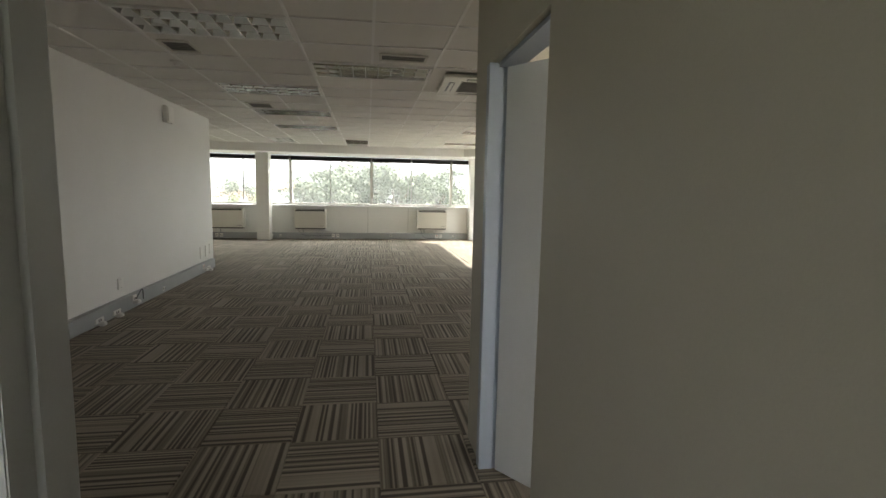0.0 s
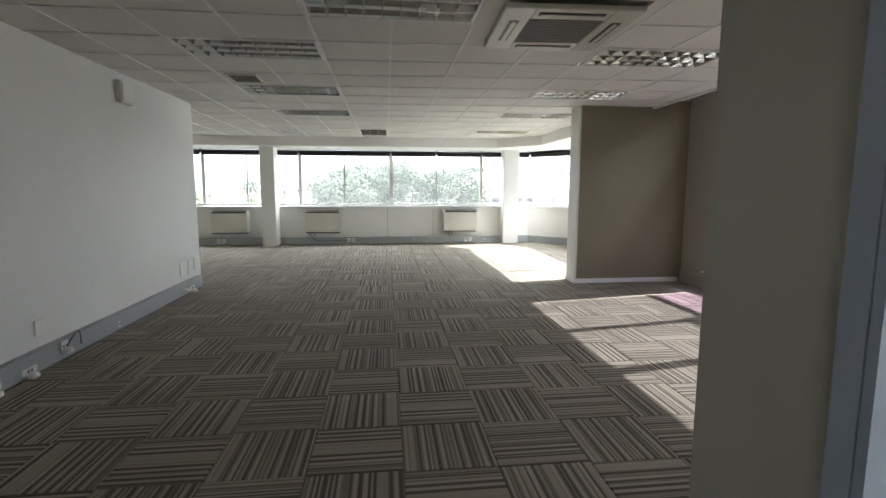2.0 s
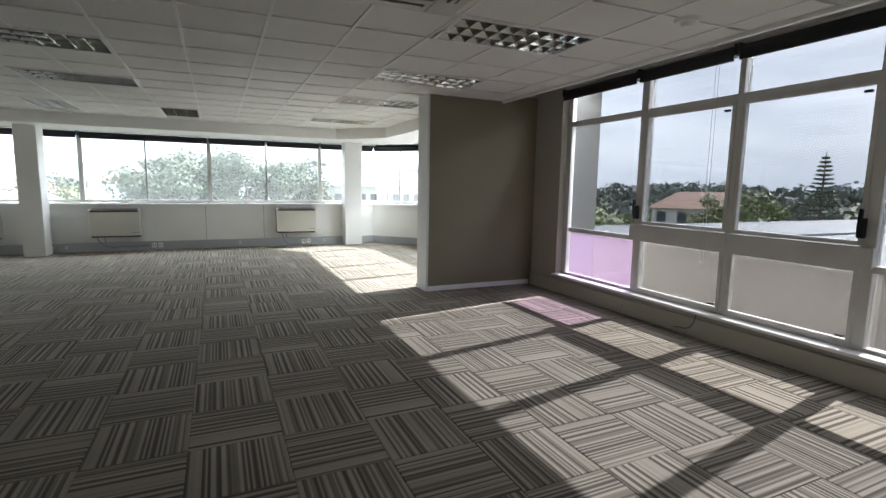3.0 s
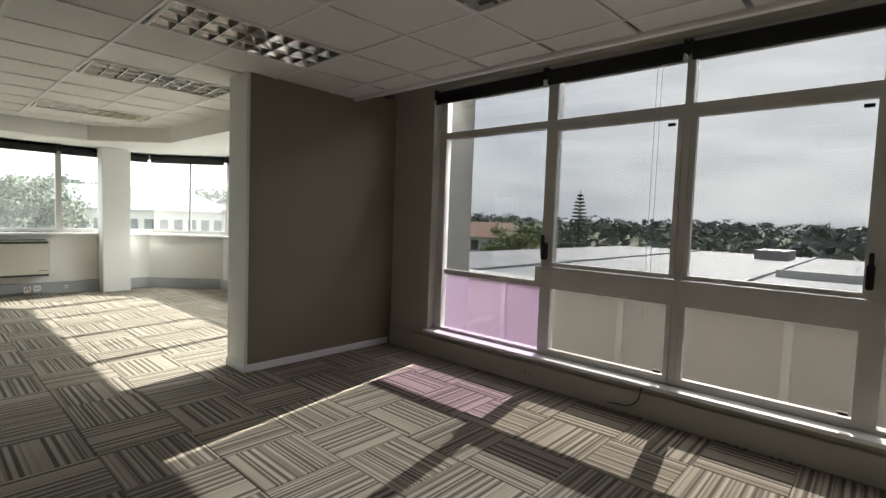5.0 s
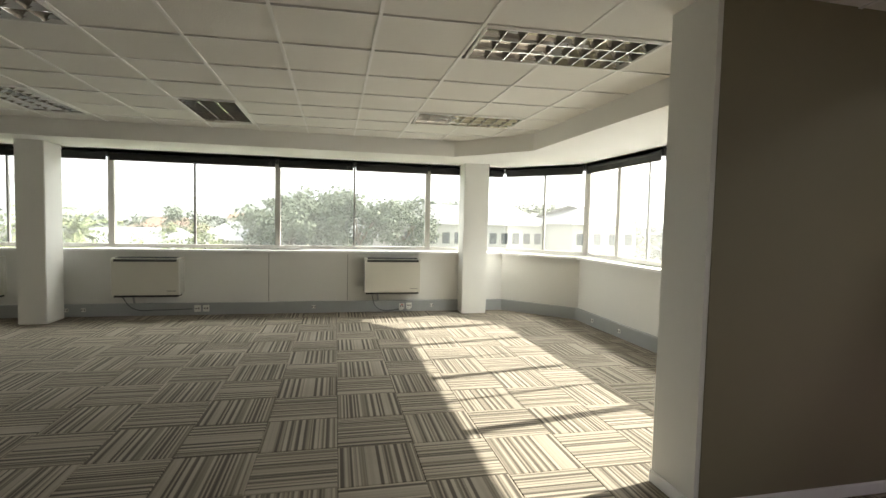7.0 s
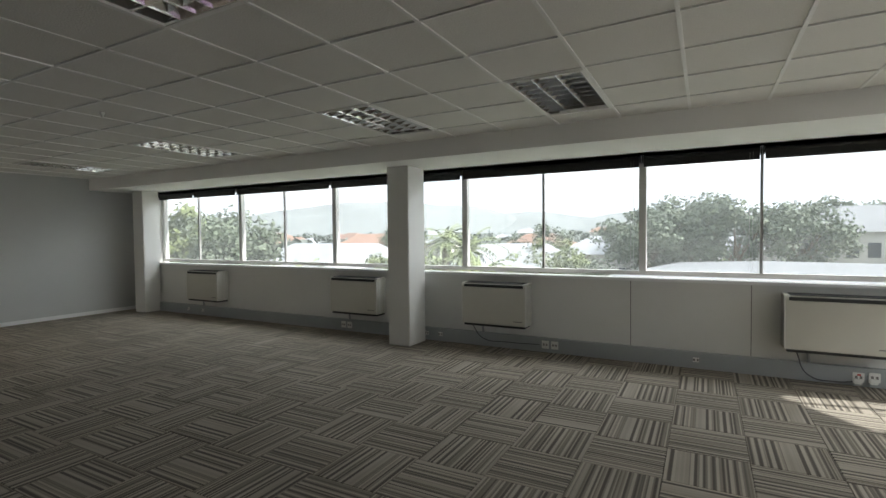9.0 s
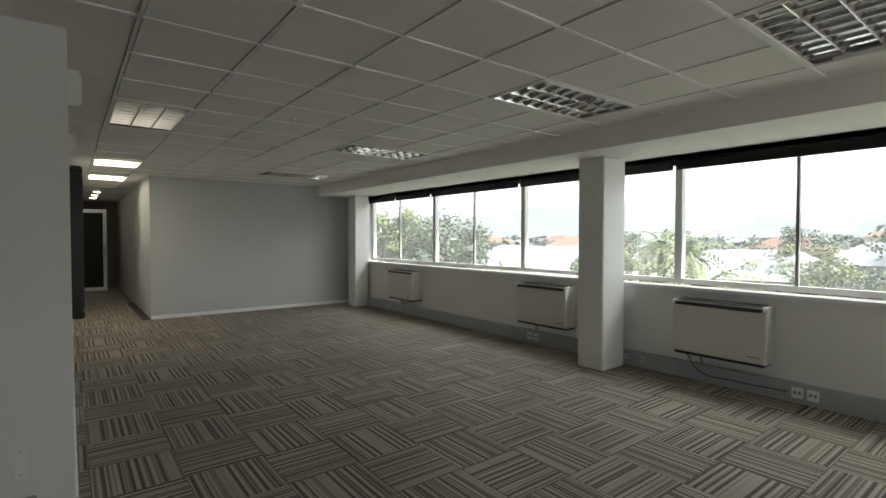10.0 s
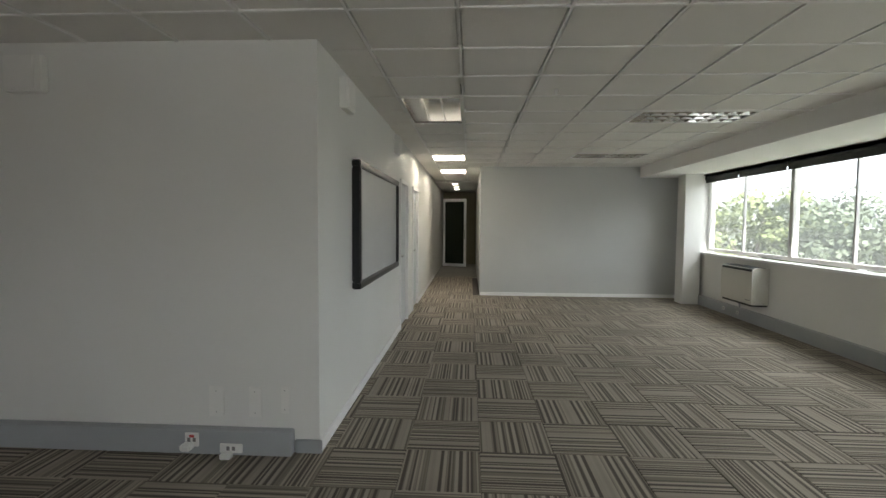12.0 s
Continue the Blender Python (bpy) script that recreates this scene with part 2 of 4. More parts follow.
BG = 4.98           # bay glazing


def skew(x):
    return -0.045 * max(0.0, x + 0.4)


# ---- floor ----
bm = bmesh.new()
box(bm, -9.9, 5.2, -2.2, 15.2, -0.30, -0.012)
box(bm, -13.1, -9.9, 9.3, 10.9, -0.30, -0.012)
floor = struct(part("floor", bm, UNDER), "office floor laid with striped grey-brown carpet tiles", "floor")
bm = bmesh.new()
for i in range(8):
    for j in range(3):
        x0, y0 = -18.0 + i * 0.62, 9.4 + j * 0.6
        box(bm, x0, x0 + 0.615, y0, y0 + 0.595, -0.2, 0.0)
struct(part("floor_lobby", bm, STONE), "pale polished stone tiles at the end of the passage", "floor")

# ---- walls ----
wall("wall_west", WALL, "long plain white painted wall with grey skirting trunking", (WX - 0.15, WX, 0.85, WY - 0.15, 0, CEIL + 0.1))
wall("wall_corridor", WALL, "white painted wall along the passage with two door openings",
     (-6.42, WX, WY - 0.15, WY, 0, CEIL + 0.1), (-7.25, -6.42, WY - 0.15, WY, 2.06, CEIL + 0.1),
     (-7.9, -7.25, WY - 0.15, WY, 0, CEIL + 0.1), (-8.75, -7.9, WY - 0.15, WY, 2.06, CEIL + 0.1),
     (-17.4, -8.75, WY - 0.15, WY, 0, CEIL + 0.1))
wall("wall_far", GREY_WALL, "pale grey-white partition wall with a thin white skirting", (FX - 0.12, FX, 10.69, NY, 0, CEIL + 0.1),
     (-17.4, FX - 0.12, 10.69, 10.81, 0, CEIL + 0.1))
wall("wall_lobby_end", TAUPE, "dim beige wall at the end of the passage", (-17.55, -17.4, 9.2, 10.95, 0, CEIL + 0.1))
wall("wall_pier", TAUPE, "taupe painted pier projecting into the room", (2.89, EX, 8.955, 9.30, 0, CEIL + 0.1))
wall("wall_pier_end", WALL, "pale painted narrow end of the pier", (2.86, 2.89, 8.958, 9.297, 0, CEIL + 0.1))
wall("wall_right", BEIGE_WALL, "beige painted partition beside the entrance with a doorway",
     (0.605, 0.725, -2.2, 1.62, 0, CEIL + 0.1), (0.605, 0.725, 1.62, 2.42, 2.05, CEIL + 0.1), (0.605, 0.725, 2.42, 2.71, 0, CEIL + 0.1),
     (0.725, 4.6, 2.59, 2.71, 0, CEIL + 0.1))
wall("wall_entrance", WALL, "white painted wall beside the entrance opening", (WX - 0.15, -0.64, 0.935, 1.085, 0, CEIL + 0.1))
# unseen openings added here to let sky light in from behind
wall("wall_south", WALL, "wall behind the entrance with added openings for daylight", (-3.0, 5.0, -2.35, -2.2, 0, 0.9), (-3.0, 5.0, -2.35, -2.2, 2.3, CEIL + 0.1), (-3.0, -2.4, -2.35, -2.2, 0.9, 2.3), (-0.7, 1.6, -2.35, -2.2, 0.9, 2.3), (4.4, 5.0, -2.35, -2.2, 0.9, 2.3), (-3.0, -2.85, -2.2, 0.85, 0, CEIL + 0.1))
wall("wall_block_back", WALL, "plain closing wall behind the doors", (-9.9, -2.98, 7.6, 7.7, 0, CEIL + 0.1))
# tall-window wall: apron, jamb and head
wall("wall_east", BEIGE_WALL, "beige wall below and beside the tall windows", (EX, EX + 0.25, 2.62, 8.36, -0.3, 0.235), (EX, EX + 0.25, 8.36, 9.30, -0.3, 3.0),
     (EX, EX + 0.25, 2.62, 8.36, 2.80, 3.0), (EX, EX + 0.25, 2.5, 2.9, 0.235, 2.8), (4.9, 5.1, -2.2, 2.5, -0.3, 0.6), (4.9, 5.1, -2.2, 2.5, 2.5, 3.0))
wall("wall_north", WALL, "cream wall below the long ribbon windows", (-10.0, 3.86, NY, NY + 0.3, -0.3, 0.955), (-10.0, 4.1, NY, NY + 0.3, 2.44, 3.0),
     (-10.0, -9.32, NY, NY + 0.3, 0.955, 2.44))
# bay walls: diagonal and east side
DA, DB = Vector((3.86, 14.85)), Vector((4.80, 13.86))
dd = (DB - DA).normalized()
dn = Vector((-dd.y, dd.x)) if (-dd.y) > 0 else Vector((dd.y, -dd.x))
DANG = math.degrees(math.atan2(dd.y, dd.x))
DLEN = (DB - DA).length
for z0, z1, nm in ((-0.3, 0.955, "wall_bay_diagonal"), (2.44, 3.0, "wall_bay_diagonal_head")):
    bm = bmesh.new()
    prism(bm, [tuple(DA), tuple(DB), tuple(DB + dn * 0.3 + dd * 0.12), tuple(DA + dn * 0.3 - dd * 0.12)], z0, z1)
    struct(part(nm, bm, WALL), "cream wall of the angled bay", "wall")
wall("wall_bay_east", WALL, "cream wall below the bay windows", (BX, BX + 0.3, 9.30, 13.86, -0.3, 0.955), (BX, BX + 0.3, 9.30, 13.86, 2.44, 3.0), (BX - 0.2, BX + 0.3, 9.0, 9.30, -0.3, 3.0))

# open joints between the apron panels
for x in (0.03, 1.24):
    bm = bmesh.new()
    box(bm, x - 0.004, x + 0.004, NY - 0.0025, NY, 0.185, 0.94)
    struct(part("trim_joint", bm, GREYV), "thin dark joint between wall panels below the windows", "joint")

# ---- columns ----
def column(x0, x1, y0, y1, label):
    bm = bmesh.new()
    box(bm, x0, x1, y0, y1, 0, 2.46, bevel=0.008)
    return struct(part("column", bm, WALL), label, "column")


column(-3.05, -2.71, 14.29, 14.72, "square painted column standing before the long windows")
column(3.07, 3.48, 14.50, 14.84, "square painted column at the corner of the bay")
column(-9.42, -9.08, 14.48, 14.80, "square painted column beside the far partition")


# ---- ceiling ----
GX, GY, PX, PY = 0.06, 5.0, 0.61, 0.60
LAMPS = []      # x0, y0, along x?, lit
for x, y, ax in ((-0.55, 5.0, 1), (-1.77, 6.2, 1), (-1.77, 8.0, 1), (-1.77, 9.8, 1), (1.89, 6.2, 1), (1.89, 8.0, 1), (1.89, 9.8, 1), (1.89, 12.2, 1),
                 (-1.77, 3.8, 1), (-0.55, 12.2, 0), (-2.38, 12.2, 0), (-5.43, 12.2, 0), (-8.48, 12.2, 0), (-5.43, 9.8, 1)):
    LAMPS.append((x, y, ax))
HOLES = [(x, x + (1.22 if ax else 0.61), y, y + (0.6 if ax else 1.2)) for x, y, ax in LAMPS]
HOLES += [(0.67, 1.89, 5.0, 6.2)]


def in_hole(x, y):
    return any(a - 0.02 < x < b + 0.02 and c - 0.02 < y < d + 0.02 for a, b, c, d in HOLES)


def in_room(x, y):
    if y > 13.9 or x > 3.98 or (x < FX and not (WY < y < 10.69)) or x < -13.2:
        return False
    if y < WY and x < WX:
        return False
    if y > 9.0 and (x > 3.6 or (y > 12.85 and (x - 3.55) + (y - 12.9) > 0.0)):
        return False
    return y > -2.2


bm = bmesh.new()
for i in range(-24, 8):
    for j in range(-13, 16):
        x0, y0 = GX + i * PX, GY + j * PY
        if in_hole(x0 + PX / 2, y0 + PY / 2) or not (in_room(x0 + 0.05, y0 + 0.05) or in_room(x0 + PX - 0.05, y0 + PY - 0.05) or in_room(x0 + 0.05, y0 + PY - 0.05) or in_room(x0 + PX - 0.05, y0 + 0.05)):
            continue
        x1, y1 = min(x0 + PX, 3.98), min(y0 + PY, 13.92)
        dz = random.uniform(-0.0015, 0.0015)
        for a, b in ((x0, x1),):
            vs = box(bm, a + 0.008, b - 0.008, y0 + 0.019, y1 - 0.017, CEIL + 0.008 + dz, CEIL + 0.024 + dz)
            for v in vs:
                v.co.y += skew(v.co.x)
                v.co.z += 0.002 * math.sin(v.co.x * 3 + i) * math.cos(v.co.y * 2 + j)
struct(part("ceiling", bm, TILE), "suspended ceiling of off-white mineral tiles in a white grid", "ceiling")
bm = bmesh.new()
rx0, rx1, ry0, ry1 = -13.2, 3.98, -2.2, 13.92


def tee(xa, xb, ya, yb):
    vs = box(bm, xa, xb, ya, yb, CEIL, CEIL + 0.03)
    for v in vs:
        v.co.y += skew(v.co.x)


for i in range(-22, 8):
    x = GX + i * PX
    run = None
    for j in range(-12, 16):
        y = GY + j * PY
        if (in_room(x, y + 0.3)) and not (in_hole(x - 0.1, y + 0.3) and in_hole(x + 0.1, y + 0.3)):
            tee(x - 0.011, x + 0.011, y, min(y + PY, 13.92))
for j in range(-12, 16):
    y = GY + j * PY
    for i in range(-22, 7):
        x = GX + i * PX
        if in_room(x + 0.3, y) and not (in_hole(x + 0.3, y - 0.1) and in_hole(x + 0.3, y + 0.1)):
            tee(x + 0.011, min(x + PX - 0.011, 3.98), y - 0.008, y + 0.008)
struct(part("trim_ceiling_grid", bm, TEE), "thin white ceiling grid bars", "trim")
bm = bmesh.new()
box(bm, -17.6, 5.3, -2.4, 15.4, 3.0, 3.2)
struct(part("ceiling_slab", bm, PLASTER), "slab above the suspended ceiling", "ceiling")
bm = bmesh.new()
box(bm, -17.4, -13.2, WY, 10.69, CEIL - 0.05, CEIL + 0.05)
struct(part("ceiling_lobby", bm, PLASTER), "plain plaster ceiling over the end of the passage", "ceiling")
# bulkheads and edge bead
bm = bmesh.new()
prism(bm, [(-9.84, 13.9), (2.72, 13.82), (3.55, 12.87), (3.60, 9.30), (5.1, 9.30), (5.1, 14.0), (4.1, 15.15), (-9.84, 15.15)], 2.44, 2.70)
struct(part("ceiling_bulkhead", bm, PLASTER), "white dropped plaster bulkhead along the windows", "ceiling")
bm = bmesh.new()
box(bm, 3.98, 4.03, 2.62, 8.94, CEIL - 0.02, 3.0, bevel=0.004)
struct(part("trim_ceiling_edge", bm, TEE), "white ceiling edge above the tall windows", "trim")

# ---- skirting and trunking ----
def trunk(label, *b, rot=None, mat=TRUNK):
    bm = bmesh.new()
    box(bm, *b, bevel=0.006, rot=rot)
    return struct(part("baseboard", bm, mat), label, "skirting trunking")


trunk("grey metal skirting trunking along the white wall", WX, WX + 0.075, 1.085, 9.34, 0, 0.162)
trunk("short grey skirting piece at the wall corner", WX, WX + 0.02, 9.345, WY + 0.02, 0, 0.09)
trunk("grey metal skirting trunking below the long windows", FX, 3.86, NY - 0.07, NY, 0, 0.18)
trunk("grey metal skirting trunking on the angled bay", 0, DLEN, 0.0, 0.06, 0, 0.18, rot=Matrix.Translation((DA.x, DA.y, 0)) @ Matrix.Rotation(radians(DANG), 4, "Z") @ Matrix.Translation((0, -0.06, 0)))
trunk("grey metal skirting trunking below the bay windows", BX - 0.06, BX, 9.30, 13.86, 0, 0.18)
trunk("beige painted skirting trunking below the tall windows", EX - 0.05, EX, 2.62, 8.92, 0, 0.185, mat=BEIGE_WALL)


def skirt(label, *b):
    bm = bmesh.new()
    box(bm, *b, bevel=0.004)
    return struct(part("baseboard", bm, SKIRT), label, "skirting")


skirt("thin white skirting along the far partition", FX, FX + 0.015, 10.69, NY - 0.07, 0, 0.07)
skirt("thin white skirting round the pier", 2.86, EX - 0.05, 8.94, 8.955, 0, 0.07)
skirt("thin white skirting on the pier end", 2.845, 2.86, 8.94, 9.30, 0, 0.07)
skirt("thin grey skirting along the passage", -6.42, WX, WY, WY + 0.015, 0, 0.08)
skirt("thin grey skirting along the passage", -13.0, -8.8, WY, WY + 0.015, 0, 0.08)


# ---- windows ----
def window(name, label, m, width, z0, z1, posts, mids, bottom_mat=None):
    """Ribbon window on local x from 0 to width, glass at local y 0, room on the -y side."""
    w = empty(name, 0, 0, 0)
    w.matrix_basis = m
    struct(w, label, "window")
    fr = bmesh.new()
    box(fr, 0, width, -0.035, 0.035, z0, z0 + 0.055)
    box(fr, 0, width, -0.035, 0.035, z1 - 0.05, z1)
    part("window_frame", fr, ALU_W, w)
    for x in posts:
        bpart("mullion", ALU_W, w, x - 0.04, x + 0.04, -0.045, 0.045, z0 + 0.055, z1 - 0.05, bevel=0.004)
    for x in mids:
        bpart("mullion", ALU, w, x - 0.014, x + 0.014, -0.02, 0.02, z0 + 0.055, z1 - 0.05)
    ed = sorted([0] + list(posts) + list(mids) + [width])
    for a, b in zip(ed, ed[1:]):
        if b - a > 0.08:
            bpart("pane", GLASS, w, a, b, -0.003, 0.003, z0 + 0.055, z1 - 0.05)
    bm2 = bmesh.new()
    box(bm2, 0, width, -0.26, -0.035, z0 - 0.05, z0 - 0.015, bevel=0.006)
    part("window_sill", bm2, SKIRT, w, "white sill board")
    return w


WX0 = -9.32
window("window_north", "long ribbon window with aluminium mullions", pose(WX0, NG, 0), 13.3, 1.0, 2.42,
       [x - WX0 for x in (-9.27, -6.90, -4.62, -2.22, 0.14, 2.57)], [x - WX0 for x in (-8.15, -5.78, -3.55, -1.08, 1.34)])
GA = DA + dn * 0.17
window("window_bay_diagonal", "angled bay window with aluminium mullions", pose(GA.x, GA.y, 0, 0, 0, DANG), DLEN + 0.08, 1.0, 2.42, [DLEN + 0.04], [DLEN * 0.5])
window("window_bay_east", "bay side window with aluminium mullions", pose(BG, 13.92, 0, 0, 0, -90), 4.62, 1.0, 2.42, [0.02, 0.85, 2.1, 3.3, 4.5], [1.5, 2.7])


def tall_window():
    w = struct(empty("window_east", EG, 0, 0), "tall gridded window with opening sashes and a broad mid rail", "window")
    y0, y1 = 2.9, 8.34
    fr = bmesh.new()
    box(fr, -0.04, 0.04, y0, y1, 0.235, 0.29)
    box(fr, -0.04, 0.04, y0, y1, 2.74, 2.80)
    box(fr, -0.04, 0.04, y0, y0 + 0.06, 0.29, 2.74)
    box(fr, -0.04, 0.04, y1 - 0.09, y1, 0.29, 2.74)
    part("window_frame", fr, ALU_W, w)
    ys = (8.25, 7.0, 5.89, 4.79, 3.6, 2.96)
    for k, y in enumerate(ys[1:-1]):
        h = 0.05 if k in (0, 2) else 0.028
        bpart("mullion", ALU_W, w, -0.05, 0.05, y - h, y + h, 0.29, 2.74, bevel=0.004)
    bpart("transom", ALU_W, w, -0.045, 0.045, y0 + 0.06, y1 - 0.09, 2.28, 2.345, bevel=0.004)
    for k, (a, b) in enumerate(zip(ys[1:], ys)):
        pa, pb = a + 0.03, b - 0.03
        sash = k in (1, 2)
        bpart("pane", DIM_FILM, w, -0.003, 0.003, pa, pb, 2.345, 2.74)
        if sash:
            bpart("rail", ALU_W, w, -0.08, -0.005, a - (0.05 if k == 2 else 0.0), b + (0.09 if k == 1 else 0.0), 0.90, 1.055, bevel=0.006, label="broad painted mid rail")
            bpart("pane", DIM_FILM, w, -0.003, 0.003, pa, pb, 1.055, 2.28)
            bpart("pane", HAZE, w, -0.003, 0.003, pa, pb, 0.29, 0.90)
            for s0, s1 in ((1.06, 2.28), (0.29, 0.90)):
                sb = bmesh.new()
                box(sb, -0.055, -0.012, pa, pa + 0.035, s0, s1)
                box(sb, -0.055, -0.012, pb - 0.035, pb, s0, s1)
                box(sb, -0.055, -0.012, pa + 0.035, pb - 0.035, s1 - 0.035, s1)
                box(sb, -0.055, -0.012, pa + 0.035, pb - 0.035, s0, s0 + 0.035)
                part("sash", sb, ALU_W, w)
            hy = b + 0.0 if k == 1 else a + 0.035
            hb = bmesh.new()
            box(hb, -0.115, -0.05, hy - 0.02, hy + 0.02, 1.12, 1.27, bevel=0.006)
            box(hb, -0.135, -0.10, hy - 0.012, hy + 0.012, 1.16, 1.34, bevel=0.005)
            part("handle", hb, BLACK, w, "black window latch")
            bpart("catch", BLACK, w, -0.075, -0.05, pa + 0.05, pa + 0.10, 2.19, 2.21)
            bpart("catch", BLACK, w, -0.075, -0.05, pa + 0.05, pa + 0.10, 0.34, 0.36)
        else:
            bpart("transom", ALU_W, w, -0.045, 0.045, pa, pb, 0.865, 0.915, bevel=0.004)
            bpart("pane", DIM_FILM, w, -0.003, 0.003, pa, pb, 0.915, 2.28)
            bpart("pane", PINK if k == 0 else HAZE, w, -0.003, 0.003, pa, pb, 0.29, 0.865, label="pink film pane" if k == 0 else "")
    sb = bmesh.new()
    box(sb, -0.19, -0.04, y0, y1 + 0.03, 0.235, 0.262, bevel=0.006)
    part("window_sill", sb, SKIRT, w, "white sill board")


tall_window()


# ---- roller blinds, raised ----
def blind(label, m, length):
    b = empty("roller_blind", 0, 0, 0)
    b.matrix_basis = m
    tagged(b, label, "roller blind", group="raised roller blinds")
    bm = bmesh.new()
    cyl(bm, (0.02, 0, 0), (length - 0.02, 0, 0), 0.038, 14)
    part("roll", bm, BLACK, b)
    bm = bmesh.new()
    box(bm, 0.02, length - 0.02, -0.035, -0.025, -0.085, -0.02)
    cyl(bm, (0.02, -0.03, -0.09), (length - 0.02, -0.03, -0.09), 0.012, 8)
    part("hem_bar", bm, BLACK, b)
    for x in (0.0, length - 0.015):
        bpart("bracket", BLACK, b, x, x + 0.015, -0.045, 0.05, -0.05, 0.05)
    return b


xs = [-9.28, -8.15, -6.90, -4.62, -2.22, 0.14, 1.34, 2.57, 3.9]
for a, b in zip(xs, xs[1:]):
    blind("raised black roller blind above a ribbon window", pose(a, NG - 0.09, 2.385), b - a - 0.01)
GB = DA + dn * 0.08
blind("raised black roller blind above the angled window", pose(GB.x, GB.y, 2.385, 0, 0, DANG), DLEN)
for y, l in ((13.85, 1.8), (12.0, 1.3), (10.65, 1.3)):
    blind("raised black roller blind above a bay window", pose(BG - 0.09, y, 2.385, 0, 0, -90), l)
for y, l in ((8.33, 1.30), (7.02, 1.12), (5.88, 1.10), (4.77, 1.2), (3.55, 0.6)):
    blind("raised black roller blind above a tall window", pose(EG - 0.12, y, 2.72, 0, 0, -90), l)


def chain(x, y, z0, z1, dx, dy):
    ob = empty("blind_chain", x, y, z1)
    tagged(ob, "thin hanging bead chain of a roller blind", "blind chain", group="blind chains")
    bm = bmesh.new()
    cyl(bm, (0, 0, 0), (0, 0, z0 - z1), 0.0014, 6)
    cyl(bm, (dx, dy, 0), (dx, dy, z0 - z1), 0.0014, 6)
    cyl(bm, (0, 0, z0 - z1), (dx, dy, z0 - z1), 0.0014, 6)
    part("cord", bm, ALU, ob)


chain(EG - 0.14, 6.06, 0.75, 2.72, 0.0, 0.035)
chain(0.02, NG - 0.13, 0.35, 2.36, 0.03, 0)
chain(1.22, NG - 0.13, 0.4, 2.36, 0.03, 0)


# ---- louvred ceiling lamps ----
def lamp_unit():
    """Recessed fitting 1.2 x 0.6 m, its opening at local z 0, long side along x."""
    t = empty("ceiling_light", 0, 0, 0)
    L, W = 1.20, 0.585
    bm = bmesh.new()
    for b in ((0, L, 0, 0.022), (0, L, W - 0.022, W), (0, 0.022, 0.022, W - 0.022), (L - 0.022, L, 0.022, W - 0.022)):
        box(bm, *b, -0.004, 0.012, bevel=0.002)
    part("frame", bm, TEE, t)
    bm = bmesh.new()
    box(bm, 0.01, L - 0.01, 0.01, W - 0.01, 0.11, 0.12)
    for b in ((0.01, L - 0.01, 0.01, 0.02), (0.01, L - 0.01, W - 0.02, W - 0.01), (0.01, 0.02, 0.02, W - 0.02), (L - 0.02, L - 0.01, 0.02, W - 0.02)):
        box(bm, *b, 0.0, 0.11)
    part("housing", bm, GREYV, t)
    ys = [0.022 + (W - 0.044) * k / 3 for k in range(4)]
    for k in range(3):
        bm = bmesh.new()
        cyl(bm, (0.04, (ys[k] + ys[k + 1]) / 2, 0.085), (L - 0.04, (ys[k] + ys[k + 1]) / 2, 0.085), 0.013, 10)
        part("tube", bm, TUBE, t)
    for k in range(4):
        # parabolic lengthwise reflector, wide above and thin below
        bm = bmesh.new()
        y = ys[k]
        prof = [(-0.004, 0.0), (0.004, 0.0), (0.010, 0.02), (0.022, 0.045), (0.045, 0.065), (-0.045, 0.065), (-0.022, 0.045), (-0.010, 0.02)]
        prof = [(max(0.02, min(W - 0.02, y + a)), z) for a, z in prof]
        va = [bm.verts.new((0.022, a, z)) for a, z in prof]
        vb = [bm.verts.new((L - 0.022, a, z)) for a, z in prof]
        n = len(prof)
        for i in range(n):
            bm.faces.new((va[i], va[(i + 1) % n], vb[(i + 1) % n], vb[i]))
        bmesh.ops.recalc_face_normals(bm, faces=bm.faces)
        part("reflector", bm, MIRROR, t)
    nx = 9
    for i in range(1, nx):
        x = 0.022 + (L - 0.044) * i / nx
        bm = bmesh.new()
        for k in range(3):
            ya, yb = ys[k] + 0.004, ys[k + 1] - 0.004
            v = [bm.verts.new(c) for c in ((x - 0.003, ya, 0.001), (x + 0.003, ya, 0.001), (x + 0.003, yb, 0.001), (x - 0.003, yb, 0.001),
                                           (x - 0.016, ya, 0.05), (x + 0.016, ya, 0.05), (x + 0.016, yb, 0.05), (x - 0.016, yb, 0.05))]
            for f in ((0, 1, 2, 3), (4, 7, 6, 5), (0, 4, 5, 1), (1, 5, 6, 2), (2, 6, 7, 3), (3, 7, 4, 0)):
                bm.faces.new([v[q] for q in f])
        part("louvre", bm, MIRROR, t)
    return tagged(t, "recessed unlit ceiling light with mirrored louvre grid", "ceiling light", group="recessed louvre lights")


lamp0 = None
for x, y, ax in LAMPS:
    ang = -2.57 if x > -0.4 else 0.0
    m = pose(x + 0.01, y + 0.008 + skew(x), CEIL, 0, 0, ang) if ax else pose(x + 0.598, y + 0.008, CEIL, 0, 0, 90)
    if lamp0 is None:
        lamp0 = lamp_unit()
        lamp0.matrix_basis = m
    else:
        copy_thing(lamp0, m)


